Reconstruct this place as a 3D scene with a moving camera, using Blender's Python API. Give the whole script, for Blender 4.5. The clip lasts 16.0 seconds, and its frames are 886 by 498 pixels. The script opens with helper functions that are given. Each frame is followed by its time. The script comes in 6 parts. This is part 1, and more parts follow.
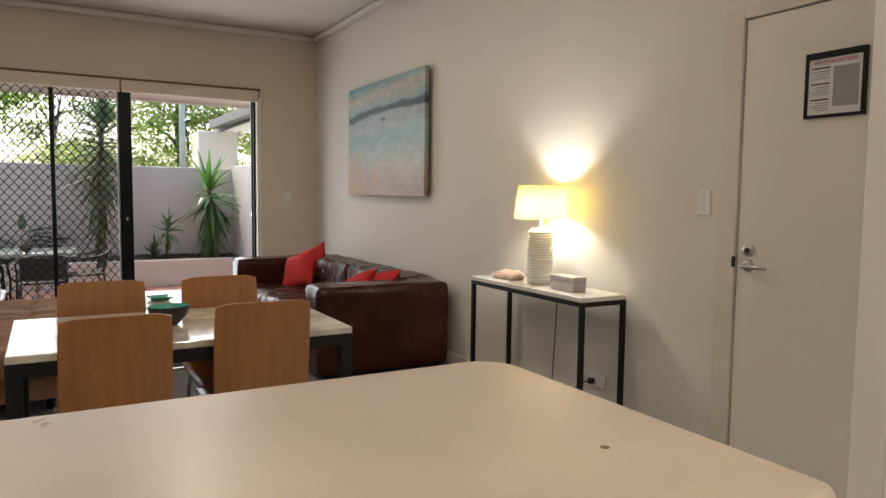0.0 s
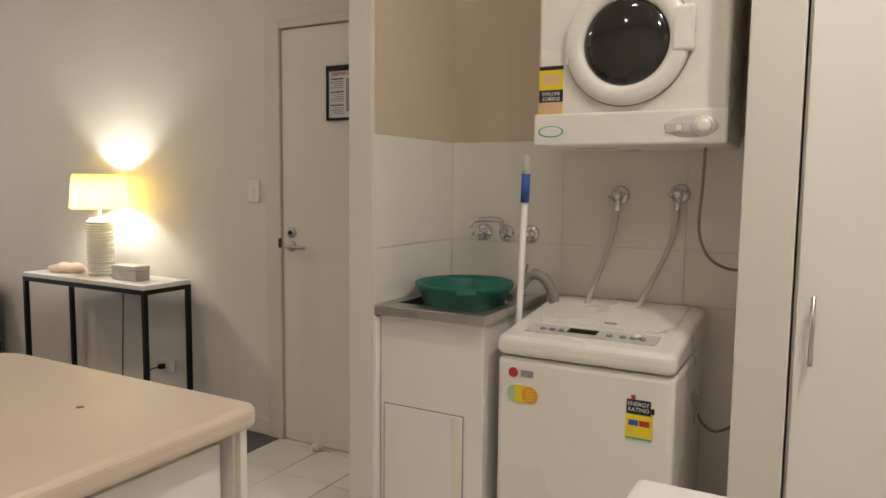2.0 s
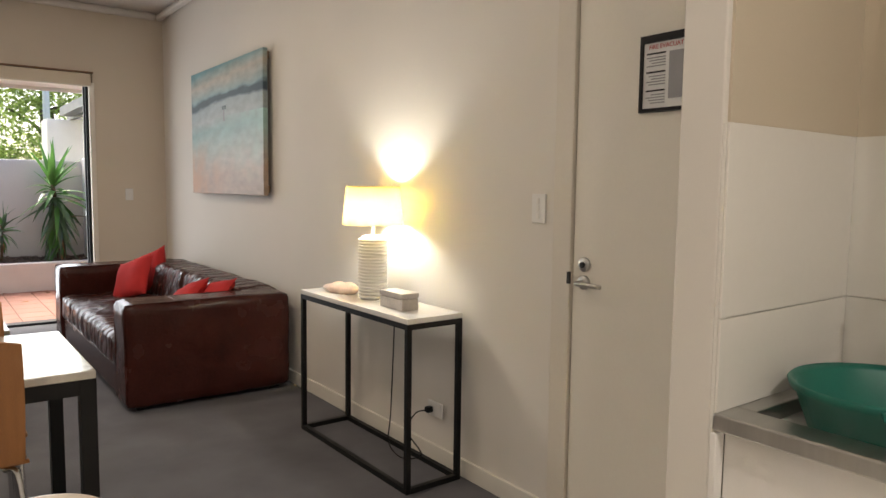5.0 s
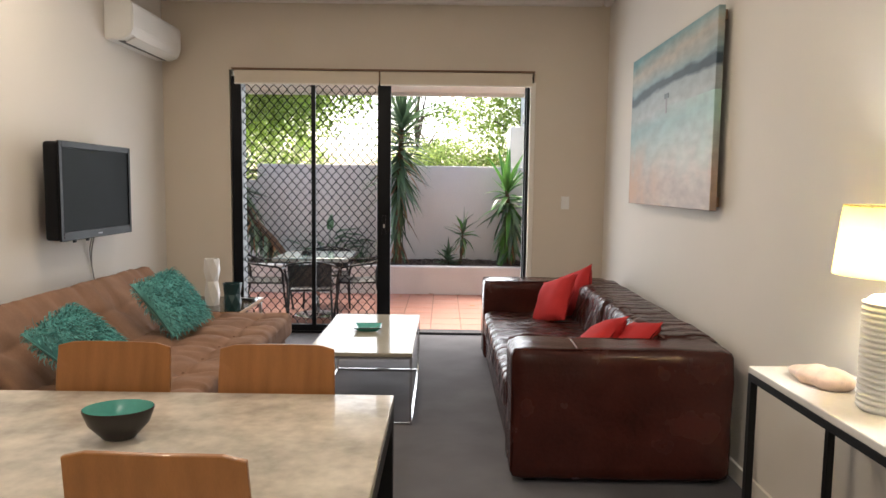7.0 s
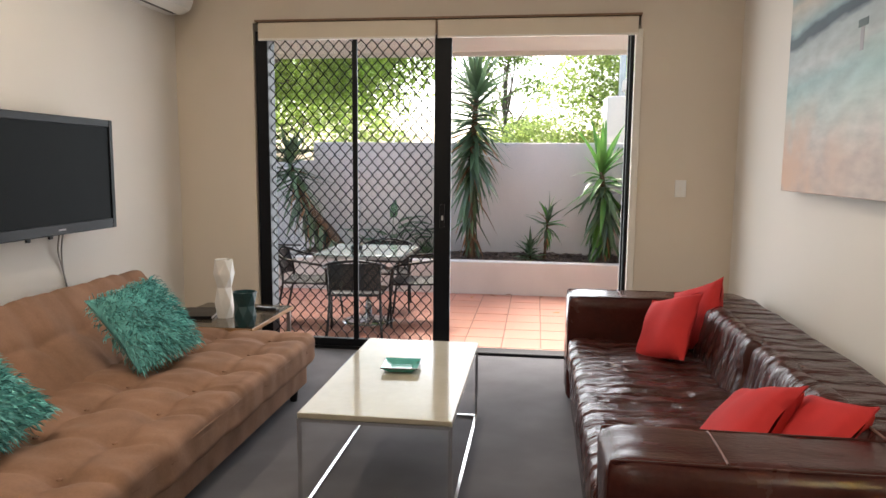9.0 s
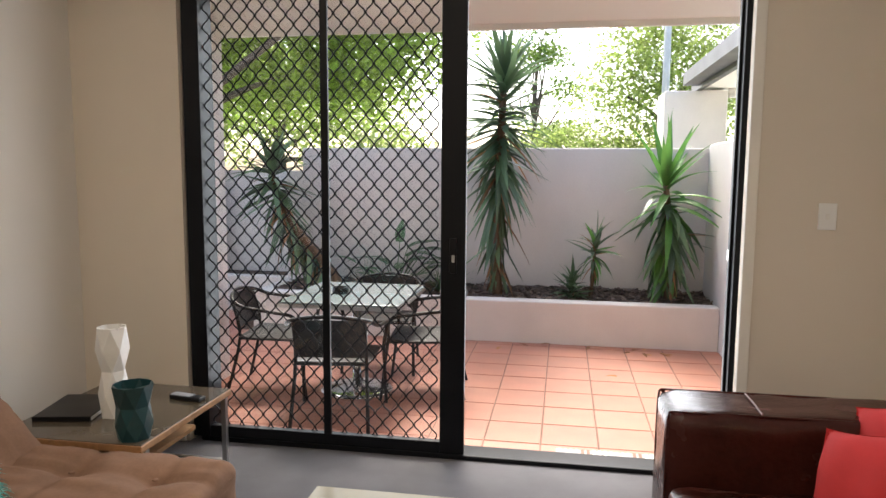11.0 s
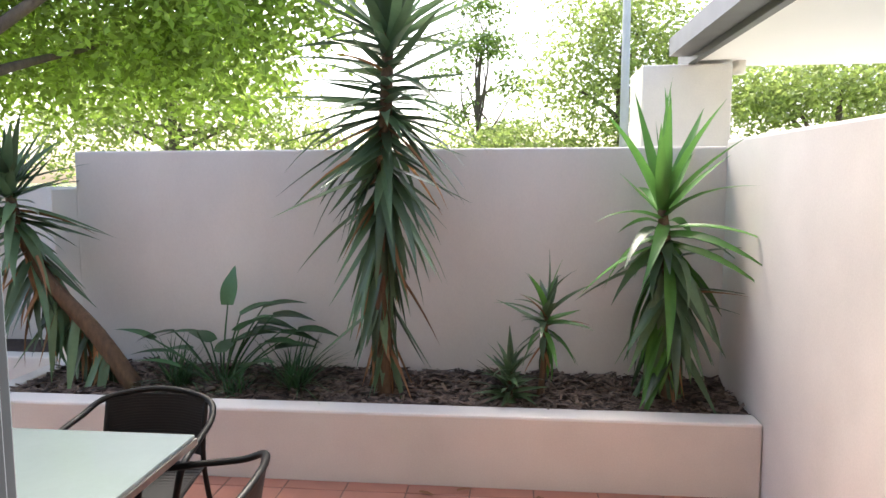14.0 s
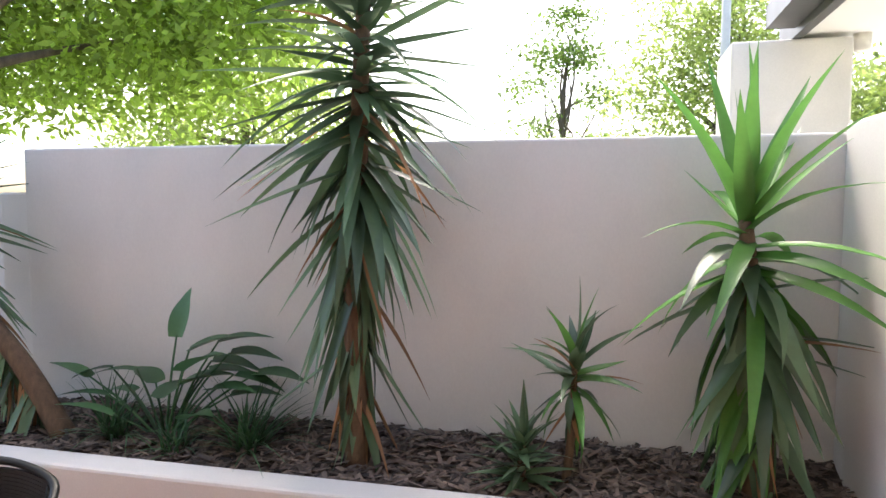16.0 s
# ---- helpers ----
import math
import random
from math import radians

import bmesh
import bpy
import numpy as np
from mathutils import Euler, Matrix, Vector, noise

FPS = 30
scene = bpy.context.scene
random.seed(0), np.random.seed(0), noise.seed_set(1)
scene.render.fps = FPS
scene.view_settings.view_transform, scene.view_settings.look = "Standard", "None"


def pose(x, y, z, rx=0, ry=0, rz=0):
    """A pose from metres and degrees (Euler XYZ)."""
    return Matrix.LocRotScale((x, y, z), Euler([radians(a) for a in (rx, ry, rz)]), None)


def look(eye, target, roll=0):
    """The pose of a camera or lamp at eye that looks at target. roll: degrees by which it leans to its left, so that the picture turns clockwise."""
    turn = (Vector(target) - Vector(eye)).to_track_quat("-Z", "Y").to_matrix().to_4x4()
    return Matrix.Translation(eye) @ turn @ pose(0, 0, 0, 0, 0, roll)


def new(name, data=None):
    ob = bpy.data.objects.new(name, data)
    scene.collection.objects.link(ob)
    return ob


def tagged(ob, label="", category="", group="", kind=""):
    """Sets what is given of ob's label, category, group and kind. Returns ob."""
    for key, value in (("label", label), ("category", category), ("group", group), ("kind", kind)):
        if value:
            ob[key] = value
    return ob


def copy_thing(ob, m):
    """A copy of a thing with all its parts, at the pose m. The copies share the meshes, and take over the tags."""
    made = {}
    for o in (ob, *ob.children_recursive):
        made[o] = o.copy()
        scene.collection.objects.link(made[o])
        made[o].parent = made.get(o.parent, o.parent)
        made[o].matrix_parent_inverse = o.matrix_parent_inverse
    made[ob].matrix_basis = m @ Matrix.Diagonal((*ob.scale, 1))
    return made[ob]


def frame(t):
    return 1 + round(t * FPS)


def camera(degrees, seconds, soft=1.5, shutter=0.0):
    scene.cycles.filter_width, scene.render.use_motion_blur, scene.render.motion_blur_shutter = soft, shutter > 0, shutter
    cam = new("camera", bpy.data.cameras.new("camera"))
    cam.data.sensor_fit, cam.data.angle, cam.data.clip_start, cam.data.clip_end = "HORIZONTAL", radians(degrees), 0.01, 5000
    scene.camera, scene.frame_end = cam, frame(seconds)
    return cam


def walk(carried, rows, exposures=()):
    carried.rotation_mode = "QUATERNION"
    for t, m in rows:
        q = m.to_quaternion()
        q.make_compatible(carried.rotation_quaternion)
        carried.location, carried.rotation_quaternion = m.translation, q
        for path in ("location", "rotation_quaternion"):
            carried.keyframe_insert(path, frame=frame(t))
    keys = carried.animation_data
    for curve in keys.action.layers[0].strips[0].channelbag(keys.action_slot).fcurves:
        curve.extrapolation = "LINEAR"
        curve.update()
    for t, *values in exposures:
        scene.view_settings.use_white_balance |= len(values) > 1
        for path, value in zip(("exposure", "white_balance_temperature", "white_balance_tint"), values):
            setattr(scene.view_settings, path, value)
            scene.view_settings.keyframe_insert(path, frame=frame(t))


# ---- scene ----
cam = camera(65.0, 16.0)
PATH = [
    (0, (0.13, 0.264, 1.284), (1.117, 1.996, 1.128), 0.7),
    (0.5, (0.05, 0.096, 1.284), (1.25, 1.687, 1.121), 0.5),
    (1, (0.046, -0.016, 1.284), (1.396, 1.45, 1.109), 0.5),
    (1.5, (0.08, -0.077, 1.298), (1.657, 1.138, 1.111), 0.5),
    (2, (0.101, -0.087, 1.309), (1.85, 0.865, 1.122), 0.6),
    (2.5, (0.105, -0.039, 1.311), (1.935, 0.747, 1.126), 0.6),
    (3, (0.132, 0.025, 1.312), (1.974, 0.782, 1.125), 0.7),
    (3.5, (0.236, 0.138, 1.314), (2.07, 0.913, 1.128), 0.7),
    (4, (0.386, 0.245, 1.307), (2.166, 1.141, 1.132), 0.7),
    (4.5, (0.574, 0.339, 1.321), (2.216, 1.467, 1.139), 0.6),
    (5, (0.786, 0.477, 1.34), (1.987, 2.067, 1.164), 0.7),
    (5.2, (0.847, 0.554, 1.349), (1.907, 2.241, 1.173), 0.9),
    (7.3, (1.494, 1.814, 1.381), (1.392, 3.802, 1.184), 0.6),
    (7.5, (1.549, 1.955, 1.38), (1.399, 3.936, 1.154), 0.5),
    (8, (1.551, 2.253, 1.409), (1.32, 4.222, 1.149), 0.6),
    (8.5, (1.503, 2.633, 1.425), (1.251, 4.601, 1.166), 0.7),
    (9, (1.505, 2.982, 1.387), (1.242, 4.949, 1.145), 0.5),
    (9.2, (1.471, 3.134, 1.353), (1.199, 5.102, 1.122), 0.5),
    (11.3, (1.315, 4.948, 1.451), (0.975, 6.907, 1.231), 0.4),
    (11.5, (1.293, 5.138, 1.47), (0.966, 7.098, 1.246), 0.7),
    (12, (1.296, 5.597, 1.46), (0.967, 7.559, 1.256), 0.4),
    (12.5, (1.348, 6.066, 1.449), (1.026, 8.031, 1.261), 0.5),
    (13, (1.404, 6.483, 1.457), (1.070, 8.448, 1.27), 0.3),
    (13.5, (1.443, 6.888, 1.483), (1.164, 8.861, 1.278), -0.1),
    (14, (1.474, 7.261, 1.485), (1.264, 9.241, 1.277), -0.2),
    (14.5, (1.467, 7.556, 1.48), (1.399, 9.548, 1.313), -0.1),
    (15, (1.559, 7.777, 1.464), (1.538, 9.773, 1.335), -0.3),
    (15.5, (1.613, 8.047, 1.381), (1.564, 10.042, 1.239), -0.4),
    (16, (1.77, 8.281, 1.394), (1.29, 10.217, 1.246), 0.0),
]
EXPOSURES = [(0, 1.9), (3, 1.9), (4, 2.05), (5.2, 2.15), (7.3, 2.35), (9.2, 2.45), (11.3, 2.3), (12, 2.45), (12.5, 2.5), (13.5, 2.35), (14, 2.2), (15.5, 2.1), (16, 2.4)]
walk(cam, [(t, look(eye, target, roll)) for t, eye, target, roll in PATH], EXPOSURES)

# ---- world and lights ----
world = bpy.data.worlds.new("sky")
scene.world = world
world.use_nodes = True
wn = world.node_tree
sky = wn.nodes.new("ShaderNodeTexSky")
sky.sky_type = "NISHITA"
sky.sun_disc = False
sky.sun_elevation, sky.sun_rotation = radians(54), radians(-12)
sky.dust_density = 4.0
sky.air_density, sky.ozone_density = 0.75, 0.3
wn.links.new(sky.outputs[0], wn.nodes["Background"].inputs[0])
wn.nodes["Background"].inputs[1].default_value = 0.15


def lamp(name, kind, m, energy, color, size=0.1, size_y=None, angle=None):
    d = bpy.data.lights.new(name, kind)
    d.energy, d.color = energy, color
    if kind == "AREA":
        d.size = size
        d.shape = "DISK"
        if size_y:
            d.shape, d.size_y = "RECTANGLE", size_y
    elif kind == "SUN":
        d.angle = radians(angle)
    else:
        d.shadow_soft_size = size
    ob = new(name, d)
    ob.matrix_basis = m
    return ob


lamp("sun", "SUN", look((-1.1, 5.0, 7), (0, 0, 0)), 1.05, (1.0, 0.93, 0.82), angle=18)
# Added area lamp outside the patio door, standing in for sky light.
lamp("door_sky_fill", "AREA", look((0.8, 8.3, 1.25), (0.8, 0, 1.0)), 14, (0.90, 0.95, 1.0), 2.5, 2.1)
WARM = (1.0, 0.84, 0.68)
DOWNLIGHTS = [(0.3, -0.7), (1.25, -0.55), (1.35, 0.55), (0.9, 3.3), (-0.45, 5.3), (1.0, 5.3), (-0.3, 1.1)]
WATTS = [2.3, 5.0, 1.0, 2.3, 3.2, 3.2, 0.8]
for (lx, ly), watts in zip(DOWNLIGHTS, WATTS):
    lamp("downlight_lamp", "AREA", look((lx, ly, 2.985), (lx, ly, 0)), watts, (1.0, 0.92, 0.84) if ly < 2 else WARM, 0.09)
lamp("table_lamp_bulb", "POINT", pose(2.605, 3.47, 1.23), 3.9, (1.0, 0.98, 0.93), 0.035)

# ---- materials ----
def mat(name, color, rough=0.6, vary=0.12, scale=6.0, fine=120.0, bump=0.1, metal=0.0, spec=0.5, stretch=(1, 1, 1), depth=0.002, rnd=0.0, coat=0.0, dark=None):
    m = bpy.data.materials.new(name)
    m.use_nodes = True
    n, l = m.node_tree.nodes, m.node_tree.links
    b = n["Principled BSDF"]
    co = n.new("ShaderNodeTexCoord")
    mp = n.new("ShaderNodeMapping")
    mp.inputs["Scale"].default_value = stretch
    l.new(co.outputs["Object"], mp.inputs[0])
    big, small = n.new("ShaderNodeTexNoise"), n.new("ShaderNodeTexNoise")
    big.inputs["Scale"].default_value, small.inputs["Scale"].default_value = scale, fine
    big.inputs["Detail"].default_value, small.inputs["Detail"].default_value = 5, 3
    l.new(mp.outputs[0], big.inputs[0]); l.new(mp.outputs[0], small.inputs[0])
    mixf = n.new("ShaderNodeMath"); mixf.operation = "MULTIPLY_ADD"
    l.new(small.outputs[0], mixf.inputs[0]); mixf.inputs[1].default_value = 0.35
    l.new(big.outputs[0], mixf.inputs[2])
    ramp = n.new("ShaderNodeValToRGB")
    lo = dark if dark else tuple(c * (1 - vary) for c in color)
    hi = tuple(min(1, c * (1 + vary * 0.7)) for c in color)
    ramp.color_ramp.elements[0].position, ramp.color_ramp.elements[1].position = 0.42, 0.95
    ramp.color_ramp.elements[0].color, ramp.color_ramp.elements[1].color = (*lo, 1), (*hi, 1)
    l.new(mixf.outputs[0], ramp.inputs[0])
    out = ramp.outputs[0]
    if rnd:
        info = n.new("ShaderNodeObjectInfo"); geo = n.new("ShaderNodeNewGeometry")
        add = n.new("ShaderNodeMath"); add.operation = "ADD"
        fr = n.new("ShaderNodeMath"); fr.operation = "FRACT"
        l.new(info.outputs["Random"], add.inputs[0]); l.new(geo.outputs["Random Per Island"], add.inputs[1]); l.new(add.outputs[0], fr.inputs[0])
        mr = n.new("ShaderNodeMapRange"); mr.inputs[3].default_value, mr.inputs[4].default_value = 1 - rnd, 1 + rnd
        l.new(fr.outputs[0], mr.inputs[0])
        hs = n.new("ShaderNodeHueSaturation")
        l.new(mr.outputs[0], hs.inputs["Value"]); l.new(out, hs.inputs["Color"])
        out = hs.outputs[0]
    l.new(out, b.inputs["Base Color"])
    rr = n.new("ShaderNodeMapRange")
    rr.inputs[3].default_value, rr.inputs[4].default_value = max(0.02, rough - 0.08), min(1, rough + 0.1)
    l.new(big.outputs[0], rr.inputs[0]); l.new(rr.outputs[0], b.inputs["Roughness"])
    b.inputs["Metallic"].default_value = metal
    b.inputs["Specular IOR Level"].default_value = spec
    b.inputs["Coat Weight"].default_value = coat
    if bump:
        bp = n.new("ShaderNodeBump")
        bp.inputs["Strength"].default_value, bp.inputs["Distance"].default_value = bump, depth
        l.new(mixf.outputs[0], bp.inputs["Height"]); l.new(bp.outputs[0], b.inputs["Normal"])
    return m


def glass(name, color=(1, 1, 1), rough=0.0, alpha=0.12):
    m = bpy.data.materials.new(name)
    m.use_nodes = True
    n, l = m.node_tree.nodes, m.node_tree.links
    n.remove(n["Principled BSDF"])
    tr, gl, mx = n.new("ShaderNodeBsdfTransparent"), n.new("ShaderNodeBsdfGlossy"), n.new("ShaderNodeMixShader")
    tr.inputs[0].default_value = (*color, 1)
    gl.inputs["Roughness"].default_value = rough
    mx.inputs[0].default_value = 0.045
    l.new(tr.outputs[0], mx.inputs[1]); l.new(gl.outputs[0], mx.inputs[2])
    l.new(mx.outputs[0], n["Material Output"].inputs[0])
    return m


def glow(name, color, strength):
    m = bpy.data.materials.new(name)
    m.use_nodes = True
    b = m.node_tree.nodes["Principled BSDF"]
    b.inputs["Base Color"].default_value = (*color, 1)
    b.inputs["Emission Color"].default_value = (*color, 1)
    b.inputs["Emission Strength"].default_value = strength
    return m


def leafy(name, color, rnd=0.3, through_=0.45, rough=0.45):
    m = mat(name, color, rough, 0.25, 3, 40, 0.1, rnd=rnd)
    n, l = m.node_tree.nodes, m.node_tree.links
    b = n["Principled BSDF"]
    tl, mx = n.new("ShaderNodeBsdfTranslucent"), n.new("ShaderNodeMixShader")
    src = b.inputs["Base Color"].links[0].from_socket
    l.new(src, tl.inputs[0])
    mx.inputs[0].default_value = through_
    l.new(b.outputs[0], mx.inputs[1]); l.new(tl.outputs[0], mx.inputs[2])
    l.new(mx.outputs[0], n["Material Output"].inputs[0])
    return m


M = {
    "wall": mat("painted_plaster", (0.72, 0.68, 0.62), 0.75, 0.04, 1.2, 260, 0.12, depth=0.001),
    "wall_north": mat("warm_cream_plaster", (0.66, 0.585, 0.485), 0.75, 0.04, 1.2, 260, 0.12, depth=0.001),
    "wall_beige": mat("beige_plaster", (0.60, 0.52, 0.40), 0.7, 0.05, 1.2, 260, 0.12, depth=0.001),
    "ceiling": mat("ceiling_paint", (0.72, 0.68, 0.64), 0.85, 0.03, 1.0, 200, 0.05),
    "white": mat("white_gloss_paint", (0.78, 0.74, 0.66), 0.42, 0.04, 2, 90, 0.05),
    "laminate": mat("white_laminate", (0.84, 0.81, 0.77), 0.33, 0.03, 2, 150, 0.04),
    "enamel": mat("white_enamel", (0.82, 0.79, 0.73), 0.28, 0.012, 3, 200, 0.0, coat=0.1),
    "counter": mat("cream_worktop", (0.64, 0.53, 0.42), 0.3, 0.06, 5, 420, 0.05, depth=0.0006),
    "carpet": mat("grey_carpet", (0.137, 0.133, 0.140), 0.97, 0.22, 3, 520, 0.8, depth=0.004, spec=0.1),
    "tile": mat("white_floor_tile", (0.74, 0.71, 0.66), 0.22, 0.05, 3, 80, 0.03, rnd=0.03),
    "grout": mat("grey_grout", (0.24, 0.21, 0.18), 0.9, 0.2, 10, 200, 0.3),
    "walltile": mat("white_wall_tile", (0.78, 0.75, 0.69), 0.18, 0.03, 2, 60, 0.02, rnd=0.02),
    "terracotta": mat("terracotta_tile", (0.385, 0.172, 0.12), 0.5, 0.18, 5, 90, 0.15, rnd=0.09),
    "terragrout": mat("dark_mortar", (0.22, 0.14, 0.11), 0.95, 0.2, 10, 200, 0.3),
    "render": mat("painted_render", (0.67, 0.632, 0.59), 0.85, 0.11, 1.6, 130, 0.4, depth=0.003, stretch=(1, 1, 0.6)),
    "render_white": mat("white_render", (0.70, 0.668, 0.63), 0.85, 0.15, 1.5, 130, 0.35, depth=0.003),
    "black": mat("black_powder_coat", (0.005, 0.0055, 0.007), 0.38, 0.2, 8, 200, 0.05, spec=0.2),
    "blackmetal": mat("black_steel", (0.008, 0.008, 0.008), 0.45, 0.2, 8, 200, 0.1, spec=0.3),
    "blackplastic": mat("black_plastic", (0.010, 0.010, 0.011), 0.3, 0.2, 8, 200, 0.03, spec=0.2),
    "screen": mat("dark_screen", (0.010, 0.012, 0.013), 0.35, 0.1, 2, 20, 0.0, spec=0.03),
    "chrome": mat("chrome", (0.72, 0.72, 0.72), 0.12, 0.05, 8, 100, 0.02, metal=1.0),
    "steel": mat("brushed_steel", (0.55, 0.54, 0.52), 0.3, 0.12, 4, 300, 0.1, metal=1.0, stretch=(1, 12, 1)),
    "leather": mat("oxblood_leather", (0.052, 0.0125, 0.009), 0.24, 0.4, 5, 55, 0.55, stretch=(1, 2.2, 1), depth=0.006, spec=0.3),
    "creased": mat("creased_oxblood_leather", (0.050, 0.012, 0.008), 0.26, 0.35, 3.2, 9, 0.9, stretch=(1, 4.5, 1), depth=0.03, spec=0.4),
    "seam": mat("worn_seam", (0.16, 0.07, 0.05), 0.5, 0.3, 20, 200, 0.2),
    "suede": mat("brown_suede", (0.25, 0.145, 0.095), 0.9, 0.22, 5, 90, 0.35, depth=0.004, spec=0.15),
    "red": mat("red_cotton", (0.50, 0.035, 0.035), 0.85, 0.15, 8, 420, 0.35, depth=0.0015, spec=0.2),
    "shag": mat("turquoise_shag", (0.13, 0.41, 0.39), 0.6, 0.3, 12, 200, 0.2, rnd=0.65),
    "ply": mat("varnished_ply", (0.36, 0.15, 0.042), 0.33, 0.22, 3, 60, 0.08, stretch=(9, 9, 0.8), coat=0.2),
    "plyedge": mat("ply_edge", (0.33, 0.17, 0.07), 0.5, 0.3, 30, 200, 0.1),
    "marble": mat("cream_stone_top", (0.66, 0.61, 0.52), 0.12, 0.38, 7, 30, 0.03, coat=0.2),
    "whitetop": mat("white_stone_top", (0.76, 0.74, 0.70), 0.2, 0.08, 5, 40, 0.03),
    "gloss_top": mat("glossy_pale_top", (0.40, 0.365, 0.285), 0.09, 0.1, 3, 30, 0.05, spec=0.22),
    "sidetop": mat("dark_glossy_tabletop", (0.10, 0.078, 0.055), 0.12, 0.2, 3, 60, 0.03),
    "wood": mat("side_table_wood", (0.20, 0.11, 0.055), 0.45, 0.3, 3, 60, 0.1, stretch=(8, 1, 8)),
    "ceramic": mat("white_ceramic", (0.78, 0.76, 0.71), 0.3, 0.04, 4, 60, 0.03),
    "teal": mat("dark_teal_ceramic", (0.012, 0.05, 0.055), 0.3, 0.3, 5, 60, 0.05),
    "aqua": mat("aqua_glaze", (0.10, 0.42, 0.36), 0.12, 0.2, 6, 60, 0.03, coat=0.4),
    "bowlout": mat("dark_brown_glaze", (0.022, 0.018, 0.016), 0.3, 0.2, 6, 60, 0.03),
    "greenplastic": mat("green_plastic", (0.008, 0.13, 0.095), 0.36, 0.12, 5, 100, 0.04),
    "stonebox": mat("stone_box", (0.52, 0.47, 0.42), 0.45, 0.25, 12, 90, 0.1),
    "shell": mat("pink_shell", (0.68, 0.50, 0.40), 0.35, 0.25, 14, 80, 0.2),
    "palehose": mat("pale_hose", (0.55, 0.52, 0.47), 0.5, 0.1, 10, 100, 0.1),
    "jamb": mat("cream_door_frame", (0.68, 0.63, 0.55), 0.45, 0.05, 3, 90, 0.05),
    "pvc": mat("grey_hose", (0.30, 0.28, 0.25), 0.5, 0.1, 10, 100, 0.1),
    "greywhite": mat("grey_panel", (0.58, 0.57, 0.54), 0.4, 0.08, 6, 100, 0.03),
    "yellow": mat("yellow_sticker", (0.80, 0.62, 0.03), 0.5, 0.06, 6, 100, 0.0),
    "orange": mat("orange_sticker", (0.80, 0.33, 0.04), 0.5, 0.06, 6, 100, 0.0),
    "palegreen": mat("pale_green_sticker", (0.45, 0.60, 0.35), 0.5, 0.1, 6, 100, 0.0),
    "inkblack": mat("black_ink", (0.015, 0.015, 0.015), 0.6, 0.1, 6, 100, 0.0),
    "inkred": mat("red_ink", (0.50, 0.03, 0.03), 0.6, 0.1, 6, 100, 0.0),
    "inkblue": mat("blue_ink", (0.03, 0.10, 0.38), 0.6, 0.1, 6, 100, 0.0),
    "inkgrey": mat("grey_ink", (0.30, 0.30, 0.32), 0.6, 0.1, 6, 100, 0.0),
    "paper": mat("white_paper", (0.76, 0.76, 0.76), 0.7, 0.03, 6, 100, 0.0),
    "peach": mat("faded_peach_sticker", (0.72, 0.48, 0.30), 0.6, 0.08, 6, 100, 0.0),
    "greentint": mat("green_badge", (0.10, 0.36, 0.28), 0.5, 0.1, 6, 100, 0.0),
    "blind": mat("cream_blind_fabric", (0.68, 0.60, 0.48), 0.85, 0.05, 3, 300, 0.1),
    "acplastic": mat("white_ac_plastic", (0.78, 0.77, 0.74), 0.4, 0.03, 4, 90, 0.02),
    "mulch": mat("bark_mulch", (0.05, 0.035, 0.027), 0.95, 0.5, 25, 200, 1.0, depth=0.02, rnd=0.5),
    "chip": mat("bark_chip", (0.12, 0.088, 0.07), 0.9, 0.4, 20, 200, 0.3, rnd=0.8),
    "yucca_trunk": mat("yucca_trunk_fibre", (0.13, 0.08, 0.045), 0.9, 0.4, 14, 120, 0.6, depth=0.01, stretch=(3, 3, 1)),
    "bark": mat("tree_bark", (0.13, 0.10, 0.075), 0.9, 0.4, 8, 80, 0.8, depth=0.02, stretch=(3, 3, 0.7)),
    "yucca": leafy("yucca_leaf", (0.105, 0.175, 0.088), 0.5, 0.25, 0.32),
    "yucca_bright": leafy("bright_yucca_leaf", (0.095, 0.24, 0.05), 0.35, 0.35, 0.35),
    "dead_leaf": leafy("dead_leaf", (0.36, 0.19, 0.09), 0.4, 0.25, 0.7),
    "foliage": leafy("tree_leaf", (0.30, 0.43, 0.08), 0.5, 0.68),
    "foliage_dark": leafy("dark_tree_leaf", (0.16, 0.25, 0.05), 0.45, 0.5),
    # Paler leaf green: haze and glare over the distant trees put into the colour.
    "foliage_hazed": leafy("hazed_tree_leaf", (0.34, 0.43, 0.12), 0.4, 0.6),
    "plant": leafy("low_plant_leaf", (0.055, 0.13, 0.05), 0.4, 0.3, 0.35),
    "wicker": mat("dark_woven_resin", (0.014, 0.014, 0.015), 0.5, 0.3, 20, 150, 0.3),
    "tableglass": mat("frosted_table_glass", (0.24, 0.30, 0.31), 0.08, 0.05, 3, 40, 0.02, coat=0.3),
    "gutter": mat("dark_gutter_metal", (0.05, 0.048, 0.052), 0.4, 0.1, 4, 60, 0.03),
    "soffit": mat("white_soffit_board", (0.80, 0.78, 0.74), 0.7, 0.03, 1, 90, 0.04),
    "grass": mat("dry_grass_ground", (0.16, 0.19, 0.07), 0.95, 0.3, 0.6, 20, 0.5, depth=0.03),
    "concrete": mat("pale_pole", (0.55, 0.54, 0.52), 0.8, 0.15, 3, 60, 0.2),
    "rooftile": mat("grey_roof_tile", (0.20, 0.18, 0.17), 0.8, 0.2, 4, 60, 0.2),
    "glass": glass("clear_glass"),
    "dryerglass": mat("smoked_door_glass", (0.02, 0.018, 0.016), 0.06, 0.1, 3, 30, 0.0, coat=0.5),
    "shade": None,
    "bulbdisc": glow("downlight_glow", (1.0, 0.85, 0.65), 12.0),
}


